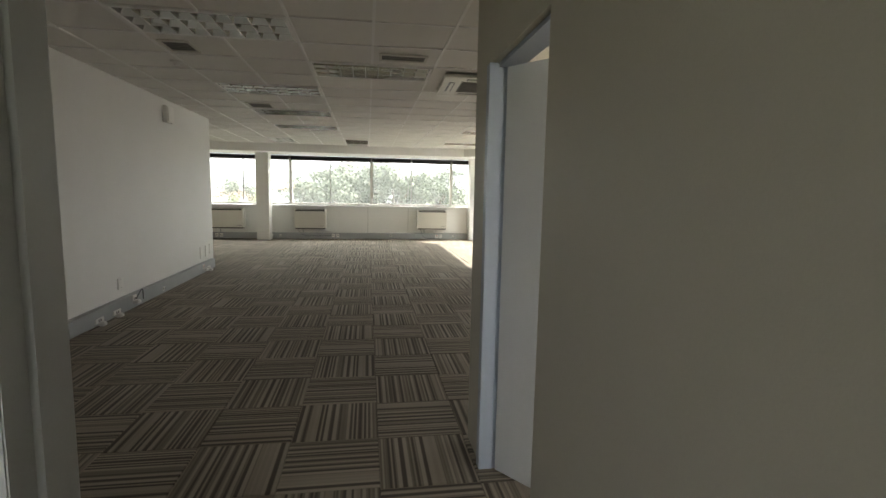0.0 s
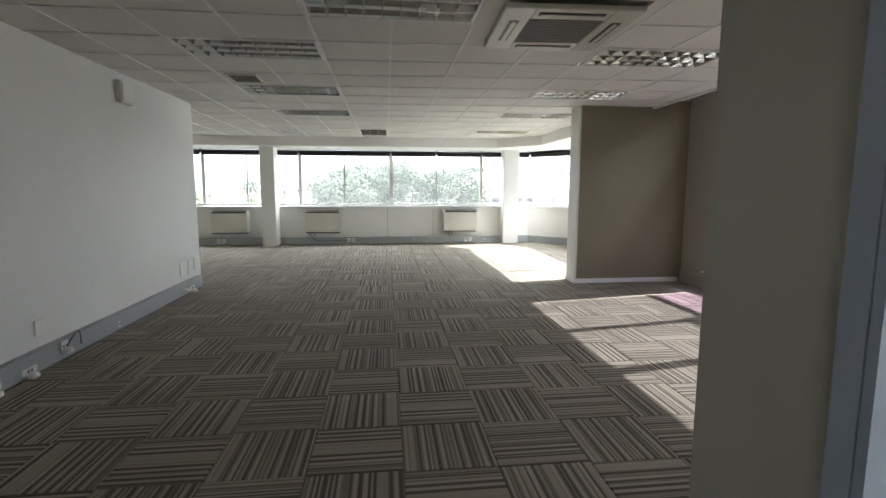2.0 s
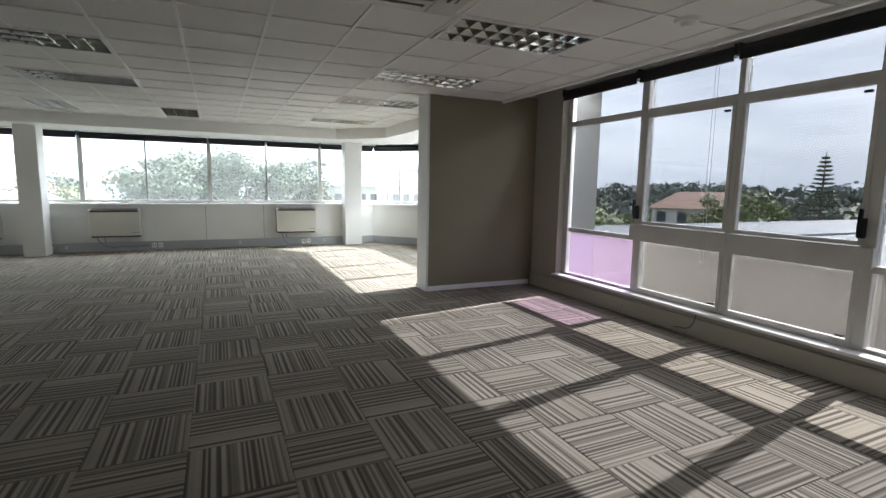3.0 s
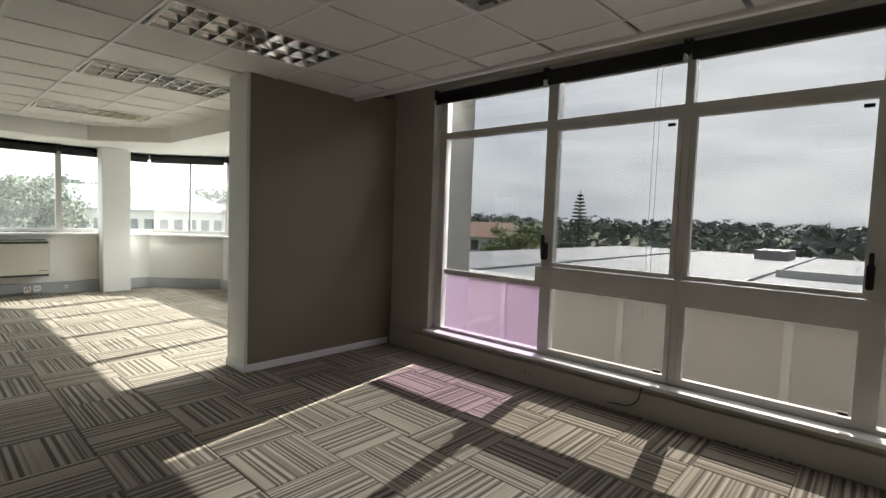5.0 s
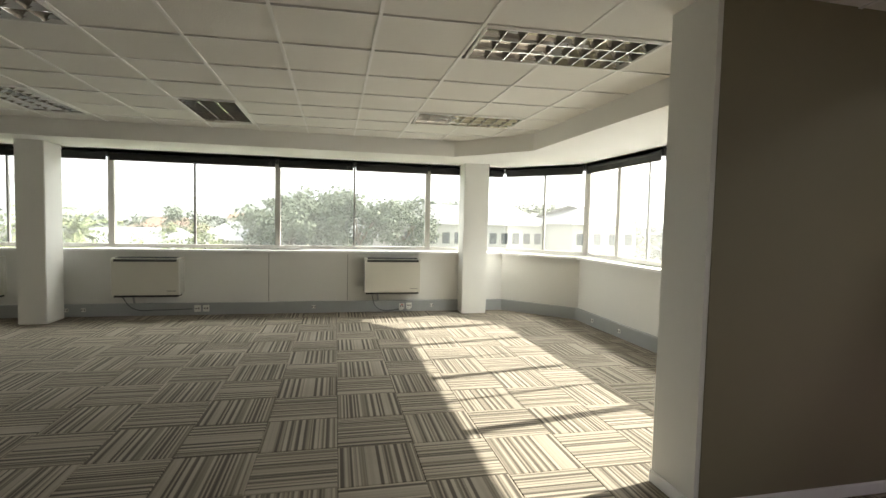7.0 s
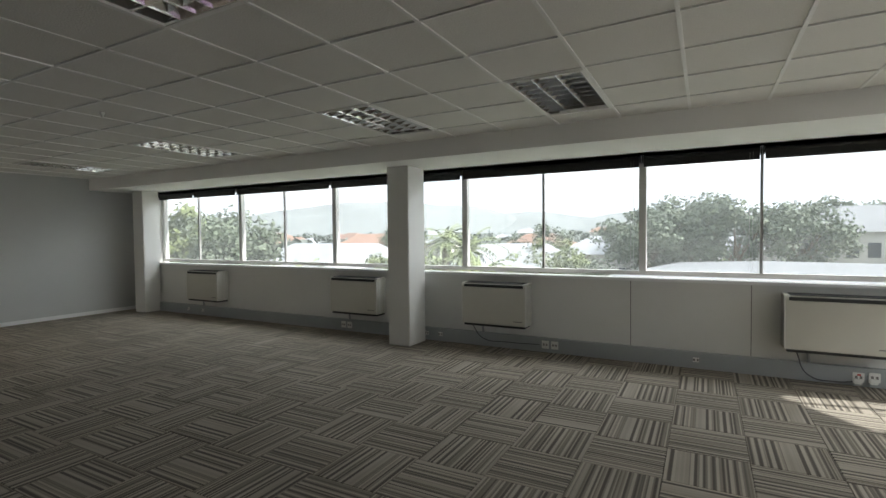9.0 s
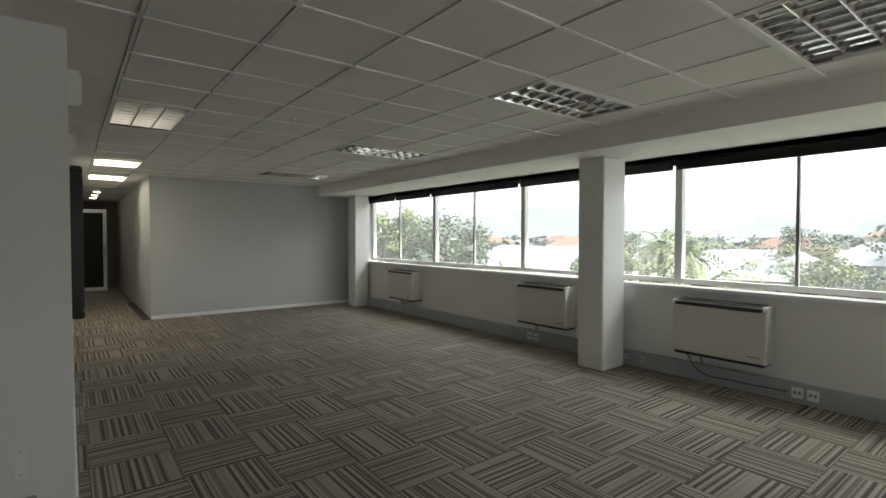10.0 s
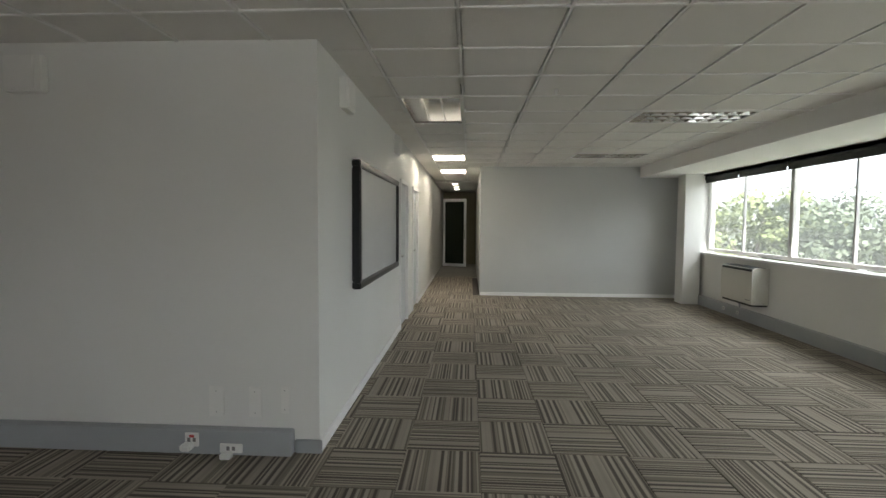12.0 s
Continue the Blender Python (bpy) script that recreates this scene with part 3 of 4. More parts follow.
def lit_panel(x, y):
    t = empty("lit_ceiling_light", x, y, CEIL)
    bm = bmesh.new()
    for b in ((0, 0.6, 0, 0.02), (0, 0.6, 0.58, 0.6), (0, 0.02, 0.02, 0.58), (0.58, 0.6, 0.02, 0.58)):
        box(bm, *b, -0.012, 0.003)
    part("frame", bm, TEE, t)
    for k in range(3):
        bpart("diffuser", GLOW, t, 0.02, 0.58, 0.03 + k * 0.185, 0.19 + k * 0.185, -0.006, 0.002)
    for k in range(1, 6):
        bpart("louvre", TEE, t, 0.02 + 0.093 * k, 0.026 + 0.093 * k, 0.02, 0.58, -0.012, -0.007)
    return tagged(t, "lit square ceiling light in the passage", "ceiling light", group="lit passage lights")


lit_panel(-8.70, 9.8)
lit_panel(-11.0, 9.8)
for x in (-13.6, -14.7, -15.8):
    t = tagged(empty("downlight", x, 10.05, 2.60), "small lit round downlight", "downlight", group="passage downlights")
    bm = bmesh.new()
    cyl(bm, (0, 0, -0.012), (0, 0, 0.0), 0.10, 20)
    part("ring", bm, TEE, t)
    bm = bmesh.new()
    cyl(bm, (0, 0, -0.016), (0, 0, -0.0125), 0.075, 20)
    part("lens", bm, GLOW, t)


# ---- ceiling air conditioner, vents, detectors ----
def cassette(x, y, s, rz):
    t = tagged(empty("cassette_air_conditioner", x, y, CEIL, rz), "square cream ceiling cassette air conditioner with four slots", "air conditioner")
    h = s / 2
    bm = bmesh.new()
    g = 0.27
    for sx, sy in ((1, 0), (-1, 0), (0, 1), (0, -1)):
        if sx:
            box(bm, min(sx * g, sx * h), max(sx * g, sx * h), -h, h, -0.035, 0.0, bevel=0.006)
        else:
            box(bm, -g, g, min(sy * g, sy * h), max(sy * g, sy * h), -0.035, 0.0, bevel=0.006)
    part("panel", bm, CREAM, t)
    grille = bpart("intake_grille", GREYV, t, -g, g, -g, g, -0.03, -0.005, bevel=0.004)
    for k in range(12):
        yy = -g + 0.02 + k * (2 * g - 0.04) / 11
        bpart("slat", GREYV, grille, -g + 0.01, g - 0.01, yy - 0.006, yy + 0.006, -0.036, -0.029)
    for k in range(4):
        r = Matrix.Rotation(k * math.pi / 2, 4, "Z")
        bpart("slot", BLACK, t, -0.23, 0.23, 0.335, 0.405, -0.038, -0.03, rot=r)
        bpart("flap", CREAM, t, -0.22, 0.22, 0.35, 0.385, -0.046, -0.039, bevel=0.003, rot=r)


cassette(1.30, 5.60, 0.95, -2.5)
bm = bmesh.new()
for b in ((0.67, 0.83, 5.0, 6.2), (1.77, 1.89, 5.0, 6.2), (0.83, 1.77, 5.0, 5.13), (0.83, 1.77, 6.07, 6.2)):
    for v in box(bm, *b, CEIL + 0.004, CEIL + 0.02):
        v.co.y += skew(v.co.x)
struct(part("ceiling_infill", bm, TILE), "cut ceiling tiles round the cassette unit", "ceiling")


def vent(x, y, w, d, n, label):
    t = tagged(empty("ceiling_vent", x, y, CEIL), label, "vent", group="ceiling vents")
    bm = bmesh.new()
    for b in ((0, w, 0, 0.025), (0, w, d - 0.025, d), (0, 0.025, 0.025, d - 0.025), (w - 0.025, w, 0.025, d - 0.025)):
        box(bm, *b, -0.012, 0.002, bevel=0.002)
    part("frame", bm, CREAM, t)
    bpart("backing", DARK, t, 0.02, w - 0.02, 0.02, d - 0.02, -0.002, 0.003)
    for k in range(n):
        yy = 0.03 + (d - 0.06) * (k + 0.5) / n
        bpart("slat", GREYV, t, 0.025, w - 0.025, yy - 0.006, yy + 0.006, -0.01, -0.003)


vent(0.12, 4.56, 0.44, 0.22, 3, "dark slotted air vent in the ceiling")
vent(-1.72, 4.55, 0.26, 0.32, 5, "small square louvred ceiling vent")
vent(-1.70, 7.46, 0.34, 0.40, 5, "small square louvred ceiling vent")


def disc(name, x, y, r, label, cat):
    t = tagged(empty(name, x, y, CEIL), label, cat)
    bm = bmesh.new()
    cyl(bm, (0, 0, -0.018), (0, 0, 0.004), r * 0.85, 20, r)
    part("base", bm, WHITE, t)
    bm = bmesh.new()
    cyl(bm, (0, 0, -0.045), (0, 0, -0.018), r * 0.35, 16, r * 0.6)
    part("sensor", bm, WHITE, t)


disc("smoke_detector", -1.82, 5.28, 0.06, "small white ceiling detector", "detector")
disc("smoke_detector", 3.35, 5.42, 0.09, "round white detector on the ceiling", "detector")
disc("smoke_detector", -4.0, 11.2, 0.02, "tiny dark sprinkler dot on the ceiling", "detector")


# ---- fan-coil units under the long windows ----
def fan_coil():
    t = empty("fan_coil_unit", 0, 0, 0)
    W, D, H = 0.90, 0.24, 0.54
    bm = bmesh.new()
    prof = [(0, 0), (-D, 0.0), (-D, H - 0.05), (-D + 0.03, H - 0.005), (-D + 0.05, H), (0, H)]
    va = [bm.verts.new((0.0, a, z)) for a, z in prof]
    vb = [bm.verts.new((W, a, z)) for a, z in prof]
    n = len(prof)
    bm.faces.new(va)
    bm.faces.new(vb[::-1])
    for i in range(n):
        bm.faces.new((va[i], vb[i], vb[(i + 1) % n], va[(i + 1) % n]))
    bmesh.ops.recalc_face_normals(bm, faces=bm.faces)
    bmesh.ops.bevel(bm, geom=[e for e in bm.edges if abs(e.verts[0].co.x - e.verts[1].co.x) > 0.5], offset=0.008, segments=2, affect="EDGES")
    part("casing", bm, CREAM, t)
    outlet = bpart("outlet", DARK, t, 0.05, W - 0.05, -D + 0.028, -0.03, H - 0.004, H + 0.004, label="dark air outlet")
    for k in range(4):
        y = -D + 0.08 + k * 0.035
        bpart("slat", DARK, outlet, 0.05, W - 0.05, y, y + 0.008, H + 0.004, H + 0.007)
    # dark strip drawn in for the shadow gap under the casing
    bpart("base_shadow_gap", DARK, t, 0.03, W - 0.03, -D + 0.02, 0, -0.03, 0.0, label="dark strip filling the shadow gap at the base")
    # dark band added in front so the top opening reads at low angles
    bpart("outlet_band", DARK, t, 0.04, W - 0.04, -D - 0.003, -D + 0.02, H - 0.052, H - 0.018, label="dark band standing in for the top opening")
    bpart("badge", GREYV, t, W - 0.17, W - 0.05, -D - 0.003, -D, 0.055, 0.065)
    for k in (0.0, W - 0.012):
        bpart("end_cap", WHITE, t, k, k + 0.012, -D - 0.004, 0, 0.0, H - 0.03)
    bm = bmesh.new()
    cyl(bm, (0.22, -0.05, -0.03), (0.24, -0.045, -0.2), 0.014, 8)
    part("pipe", bm, TRUNK, t)
    return tagged(t, "cream wall-hung fan-coil unit with dark top grille", "fan coil unit", group="fan-coil units under the windows")


fc = fan_coil()
fc.matrix_basis = pose(1.50, NY, 0.34)
for x in (-2.08, -4.38, -7.95):
    copy_thing(fc, pose(x, NY, 0.33))


# ---- sockets, plates, boxes ----
def socket(m, plug=False, mark=False, name="wall_socket", label="white double power socket on the skirting trunking", w=0.09, h=0.09):
    t = empty(name, 0, 0, 0)
    t.matrix_basis = m
    tagged(t, label, "socket", group="power sockets")
    bpart("plate", WHITE, t, -w / 2, w / 2, -0.012, 0, -h / 2, h / 2, bevel=0.003)
    for k in (-0.018, 0.018):
        bpart("outlet", GREYV, t, k - 0.010, k + 0.010, -0.0135, -0.0115, -0.012, 0.014)
    if mark:
        bpart("switch", RED, t, -0.012, 0.018, -0.017, -0.012, 0.018, 0.034)
    if plug:
        bpart("plug", WHITE, t, -0.05, 0.02, -0.075, -0.012, -0.055, -0.01, bevel=0.01)
    return t


def on_west(y, z, out=0.075):
    return pose(WX + out, y, z, 0, 0, 90)


socket(on_west(5.42, 0.05), plug=True, w=0.16, h=0.05)
socket(on_west(5.78, 0.05), plug=True, w=0.16, h=0.05)
socket(on_west(6.20, 0.11), plug=True)
socket(on_west(7.05, 0.06), w=0.06, h=0.05)
socket(on_west(8.69, 0.10), plug=True, mark=True)
socket(on_west(8.95, 0.05), plug=True, w=0.15, h=0.06)


def on_north(x, z, out=0.07):
    return pose(x, NY - out, z)


for x, n in ((-0.98, 2), (0.72, 1), (2.62, 1), (-2.72, 1), (-2.5, 1), (-4.25, 2), (-7.72, 1), (-8.15, 1)):
    for k in range(n):
        socket(on_north(x + k * 0.12, 0.10), w=0.09 if n == 2 else 0.06, h=0.10 if n == 2 else 0.05)
socket(on_north(2.12, 0.09), plug=True, mark=True)
socket(on_north(2.24, 0.10), plug=True)
socket(pose(BX - 0.06, 13.3, 0.09, 0, 0, -90), w=0.05, h=0.05)
socket(pose(BX - 0.06, 12.6, 0.09, 0, 0, -90), w=0.05, h=0.05)
socket(pose(EX - 0.05, 7.05, 0.10, 0, 0, -90), w=0.03, h=0.03)


def plate(m, w, h, label):
    t = empty("blank_plate", 0, 0, 0)
    t.matrix_basis = m
    tagged(t, label, "wall plate", group="wall plates")
    bpart("plate", WHITE, t, -w / 2, w / 2, -0.014, 0, -h / 2, h / 2, bevel=0.004)
    for k in (-h * 0.35, h * 0.35):
        bm = bmesh.new()
        cyl(bm, (0, -0.016, k), (0, -0.0135, k), 0.004, 8)
        part("screw", bm, ALU, t)


plate(on_west(6.05, 0.32, 0), 0.13, 0.13, "blank white wall plate above the trunking")
plate(on_west(8.82, 0.33, 0), 0.10, 0.20, "flush white cover plate on the wall")
plate(on_west(9.08, 0.33, 0), 0.08, 0.20, "flush white cover plate on the wall")
plate(on_west(9.28, 0.35, 0), 0.05, 0.18, "flush white cover plate on the wall")


def wall_box(m, label):
    t = empty("wall_box", 0, 0, 0)
    t.matrix_basis = m
    tagged(t, label, "wall box", group="white boxes near the ceiling")
    bpart("body", WHITE, t, -0.13, 0.13, -0.06, 0, -0.115, 0.115, bevel=0.006)
    bpart("lid", WHITE, t, -0.115, 0.085, -0.072, -0.06, -0.10, 0.10, bevel=0.004)


wall_box(on_west(7.61, 2.45, 0), "white plastic box high on the wall")
wall_box(pose(-3.45, WY, 2.47, 0, 0, 180), "white plastic box high on the passage wall")
wall_box(pose(-6.05, WY, 2.50, 0, 0, 180), "white plastic box high on the passage wall")


def cable(pts, r, label):
    cu = bpy.data.curves.new("cable", "CURVE")
    cu.dimensions, cu.bevel_depth, cu.bevel_resolution = "3D", r, 2
    sp = cu.splines.new("BEZIER")
    sp.bezier_points.add(len(pts) - 1)
    for p, c in zip(sp.bezier_points, pts):
        p.co = c
        p.handle_left_type = p.handle_right_type = "AUTO"
    cu.materials.append(CABLE)
    tagged(new("cable", cu), label, "cable", group="loose cables")


cable([(WX + 0.09, 6.22, 0.10), (WX + 0.10, 6.30, 0.17), (WX + 0.085, 6.40, 0.18), (WX + 0.085, 6.42, 0.06)], 0.005, "dark cable looping over the trunking")
cable([(1.62, NY - 0.09, 0.30), (1.72, NY - 0.1, 0.07), (1.95, NY - 0.1, 0.03), (2.12, NY - 0.11, 0.06)], 0.006, "dark cable under a fan-coil unit")
cable([(-2.0, NY - 0.09, 0.30), (-1.85, NY - 0.1, 0.12), (-1.5, NY - 0.1, 0.09), (-1.05, NY - 0.1, 0.10)], 0.006, "dark cable under a fan-coil unit")
cable([(EX - 0.06, 6.05, 0.24), (EX - 0.07, 6.1, 0.10), (EX - 0.06, 6.3, 0.05)], 0.005, "dark cord hanging below the tall windows")


# ---- framed board on the passage wall ----
def board():
    t = tagged(empty("framed_board", -4.78, WY, 1.49), "large whiteboard in a thick glossy black frame", "whiteboard")
    w, h, f = 1.09, 0.535, 0.06
    for b in ((-w, w, h - f, h), (-w, w, -h, -h + f)):
        bpart("frame_rail", BLACK, t, b[0], b[1], 0.0, 0.075, b[2], b[3], bevel=0.008)
    for b in ((-w, -w + f), (w - f, w)):
        bpart("frame_rail", BLACK, t, b[0], b[1], 0.0, 0.075, -h + f, h - f, bevel=0.008)
    bpart("board", BOARD, t, -w + f, w - f, 0.002, 0.045, -h + f, h - f)
    bpart("mark", GREYV, t, w - 0.30, w - 0.10, 0.0755, 0.077, h - 0.055, h - 0.035)


board()


# ---- doors ----
def door_set(name, label, x0, x1, leaf_at):
    d = struct(empty(name, x0, WY, 0), label, "door")
    w = x1 - x0
    bm = bmesh.new()
    for b in ((-0.05, 0.0, 0, 2.11), (w, w + 0.05, 0, 2.11)):
        box(bm, b[0], b[1], -0.16, 0.02, b[2], b[3], bevel=0.004)
    box(bm, 0.0, w, -0.16, 0.02, 2.06, 2.11)
    part("door_frame", bm, SKIRT, d)
    bpart("leaf", DOOR, d, 0.004, w - 0.004, leaf_at, leaf_at + 0.04, 0.008, 2.055, bevel=0.003)
    bm = bmesh.new()
    cyl(bm, (w - 0.08, leaf_at + 0.04, 1.03), (w - 0.08, leaf_at + 0.09, 1.03), 0.01, 10)
    cyl(bm, (w - 0.08, leaf_at + 0.085, 1.03), (w - 0.20, leaf_at + 0.085, 1.03), 0.009, 10)
    part("handle", bm, ALU, d, "chrome lever handle")


door_set("door_1", "closed white door in a white frame", -7.20, -6.47, -0.06)
door_set("door_2", "closed white door in a white frame", -8.70, -7.95, -0.06)


def glass_door():
    d = struct(empty("door_3", -16.3, WY + 0.06, 0, 74), "glazed aluminium door standing ajar at the end of the passage", "door")
    for b in ((0, 0.08, 0.02, 2.3), (0.74, 0.82, 0.02, 2.3)):
        bpart("stile", SKIRT, d, b[0], b[1], -0.02, 0.02, b[2], b[3], bevel=0.003)
    for z in ((0.02, 0.12), (2.2, 2.3)):
        bpart("door_rail", SKIRT, d, 0.08, 0.74, -0.02, 0.02, z[0], z[1])
    bpart("pane", DGLASS, d, 0.08, 0.74, -0.004, 0.004, 0.12, 2.2)
    bm = bmesh.new()
    cyl(bm, (0.78, -0.05, 0.95), (0.78, -0.05, 1.25), 0.012, 10)
    part("handle", bm, ALU, d, "metal pull handle")


glass_door()

# doorway in the beige partition: frame and leaf ajar
d4 = struct(empty("door_4", 0.665, 2.42, 0), "white flush door standing ajar in a blue-grey frame", "door")
bm = bmesh.new()
box(bm, -0.075, 0.075, -0.045, 0.0, 0, 2.05, bevel=0.003)
box(bm, -0.075, 0.03, -0.06, -0.045, 0, 2.05)
box(bm, -0.03, 0.075, -0.80, -0.045, 2.03, 2.05)
part("door_frame", bm, JAMB, d4, "blue-grey painted frame")
leaf = bpart("leaf", DOOR, d4, 0.0, 0.715, -0.04, 0.0, 0.01, 2.027, bevel=0.003)
leaf.matrix_basis = pose(0.035, -0.062, 0, 0, 0, -54)
for z in (0.25, 1.0, 1.75):
    bm = bmesh.new()
    cyl(bm, (0.078, -0.05, z - 0.05), (0.078, -0.05, z + 0.05), 0.009, 10)
    part("hinge", bm, ALU, d4)
# entrance opening
d5 = struct(empty("door_5", -0.64, 1.01, 0), "blue-white painted frame of the entrance opening", "door frame")
bm = bmesh.new()
box(bm, 0.0, 0.05, -0.10, 0.10, 0, CEIL, bevel=0.003)
box(bm, 0.05, 0.065, -0.03, 0.03, 0, CEIL)
part("door_frame", bm, DOOR, d5)


# ---- outside ----
GZ = -8.0
EARTH = material("ground_earth", (0.16, 0.17, 0.10), 0.95, var=0.35, scale=0.05, fine=1.0, bump=0)
ASPH = material("asphalt", (0.09, 0.09, 0.09), 0.9, var=0.15, scale=0.2, fine=5, bump=0)
ROOFW = material("pale_roof", (0.34, 0.35, 0.37), 0.6, var=0.08, scale=0.25, fine=4, bump=0)
ROOFG = material("weathered_roof", (0.20, 0.205, 0.215), 0.65, var=0.14, scale=0.12, fine=3, bump=0)
FACADE = material("facade", (0.48, 0.465, 0.44), 0.8, var=0.06, scale=0.4, fine=6, bump=0)
BEIGE = material("beige_render", (0.33, 0.31, 0.28), 0.85, var=0.08, scale=0.8, fine=20, bump=0.05)
RTILE = material("terracotta_roof", (0.27, 0.16, 0.12), 0.8, var=0.2, scale=1.0, fine=8, bump=0)
WINDK = material("far_window", (0.05, 0.06, 0.07), 0.15, var=0.2, bump=0)
LEAF = material("leaf_dark", (0.11, 0.135, 0.09), 0.7, var=0.5, scale=0.8, fine=6, bump=0, island=0.6)
LEAF2 = material("leaf_light", (0.15, 0.18, 0.07), 0.7, var=0.5, scale=0.8, fine=6, bump=0, island=0.6)
BARK = material("bark", (0.12, 0.09, 0.06), 0.9, var=0.2)
# distance haze is mixed into the hills' pale grey
HILL = material("hazed_hill", (0.20, 0.215, 0.215), 1.0, var=0.12, scale=0.01, fine=0.08, bump=0)
# green greyed and lightened for the haze over the far woods
WOODS = material("hazed_woods", (0.115, 0.13, 0.118), 1.0, var=0.3, scale=0.06, fine=0.6, bump=0, island=0.5)
CARW = material("car_paint_white", (0.6, 0.6, 0.6), 0.3, var=0.05)

bm = bmesh.new()
bmesh.ops.create_grid(bm, x_segments=8, y_segments=8, size=2500)
bmesh.ops.translate(bm, vec=(0, 0, GZ), verts=bm.verts)
struct(part("ground", bm, EARTH), "green and brown ground of the town below", "ground")
bm = bmesh.new()
box(bm, -60, 60, 40, 52, GZ, GZ + 0.05)
struct(part("road", bm, ASPH), "asphalt car park and road below the building", "road")


def leaf_cloud(bm, c, r, n, size, rng, squash=0.8):
    c = Vector(c)
    for _ in range(n):
        u = Vector((rng.gauss(0, 1), rng.gauss(0, 1), rng.gauss(0, 1))).normalized()
        p = c + Vector((u.x * r, u.y * r, u.z * r * squash)) * (rng.random() ** 0.4)
        a = Vector((rng.gauss(0, 1), rng.gauss(0, 1), rng.gauss(0, 0.6))).normalized() * size * rng.uniform(0.5, 1.3)
        b = a.cross(u).normalized() * size * rng.uniform(0.4, 1.0)
        v = [bm.verts.new(p - a), bm.verts.new(p + b), bm.verts.new(p + a), bm.verts.new(p - b)]
        bm.faces.new(v)


def tree(x, y, h, r, mat, seed, label, n=26, flat=0.75):
    rng = random.Random(seed)
    t = tagged(empty("tree", x, y, GZ), label, "tree", group="trees in the town")
    bm = bmesh.new()
    cyl(bm, (0, 0, 0), (0.1, 0, h * 0.55), 0.045 * h, 8, 0.02 * h)
    tips = []
    for k in range(6):
        a = k * 1.05 + rng.random()
        q = (math.cos(a) * r * 0.55, math.sin(a) * r * 0.55, h * rng.uniform(0.6, 0.85))
        cyl(bm, (0.05, 0, h * rng.uniform(0.3, 0.5)), q, 0.016 * h, 6, 0.005 * h)
    part("trunk", bm, BARK, t)
    bm = bmesh.new()
    for k in range(n):
        a, q = rng.random() * 6.283, math.sqrt(rng.random())
        z = h * (1 - flat * 0.45) + rng.uniform(-1, 0.9) * h * flat * 0.42 * math.sqrt(max(0, 1 - q * q * 0.8))
        leaf_cloud(bm, (math.cos(a) * q * r * 0.85, math.sin(a) * q * r * 0.85, z), r * rng.uniform(0.2, 0.36), 150, r * 0.04, rng)
    part("crown", bm, mat, t)


def palm(x, y, h, seed):
    rng = random.Random(seed)
    t = tagged(empty("palm_tree", x, y, GZ), "tall palm tree with arching fronds", "palm tree", group="palms")
    bm = bmesh.new()
    cyl(bm, (0, 0, 0), (0, 0, h), 0.4, 10, 0.32)
    part("trunk", bm, BARK, t)
    bm = bmesh.new()
    for k in range(46):
        a, up = rng.random() * 6.283, rng.uniform(-0.5, 1.1)
        L = rng.uniform(2.4, 3.4)
        prev = None
        d = Vector((math.cos(a) * math.cos(up), math.sin(a) * math.cos(up), math.sin(up)))
        p = Vector((0, 0, h))
        side = Vector((-math.sin(a), math.cos(a), 0))
        for s in range(9):
            q = p + d * (L / 9)
            wd = 0.42 * (1 - s / 9.5)
            for sg in (-1, 1):
                tip = p + side * sg * wd + d * 0.35 - Vector((0, 0, 0.12))
                bm.faces.new([bm.verts.new(p), bm.verts.new(q), bm.verts.new(tip)])
            p = q
            d = (d - Vector((0, 0, 0.16))).normalized()
    part("crown", bm, LEAF2, t)


def house(x, y, w, d, h, rz, roof_mat, label, flat=False, nwin=6, rows=1, name="house", rise=None):
    t = tagged(empty(name, x, y, GZ, rz), label, "house", group="houses of the town")
    bpart("wall", FACADE, t, -w / 2, w / 2, -d / 2, d / 2, 0, h)
    bm = bmesh.new()
    if flat:
        box(bm, -w / 2 - 0.3, w / 2 + 0.3, -d / 2 - 0.3, d / 2 + 0.3, h, h + 0.4)
    else:
        e, rh = 0.6, rise or min(w, d) * 0.28
        b = [bm.verts.new((sx * (w / 2 + e), sy * (d / 2 + e), h)) for sx, sy in ((-1, -1), (1, -1), (1, 1), (-1, 1))]
        r1, r2 = bm.verts.new((-w / 2 + d * 0.4, 0, h + rh)), bm.verts.new((w / 2 - d * 0.4, 0, h + rh))
        for f in ((b[0], b[1], r2, r1), (b[2], b[3], r1, r2), (b[1], b[2], r2), (b[3], b[0], r1), (b[3], b[2], b[1], b[0])):
            bm.faces.new(f)
    part("roof", bm, roof_mat, t)
    for r in range(rows):
        zc = h * (r + 0.5) / rows + 0.1
        for k in range(nwin):
            xx = -w / 2 + w * (k + 0.5) / nwin
            ww, hh = min(0.7, w / nwin * 0.3), min(0.9, h / rows * 0.3)
            bpart("window", WINDK, t, xx - ww, xx + ww, -d / 2 - 0.05, -d / 2 + 0.02, zc - hh, zc + hh)


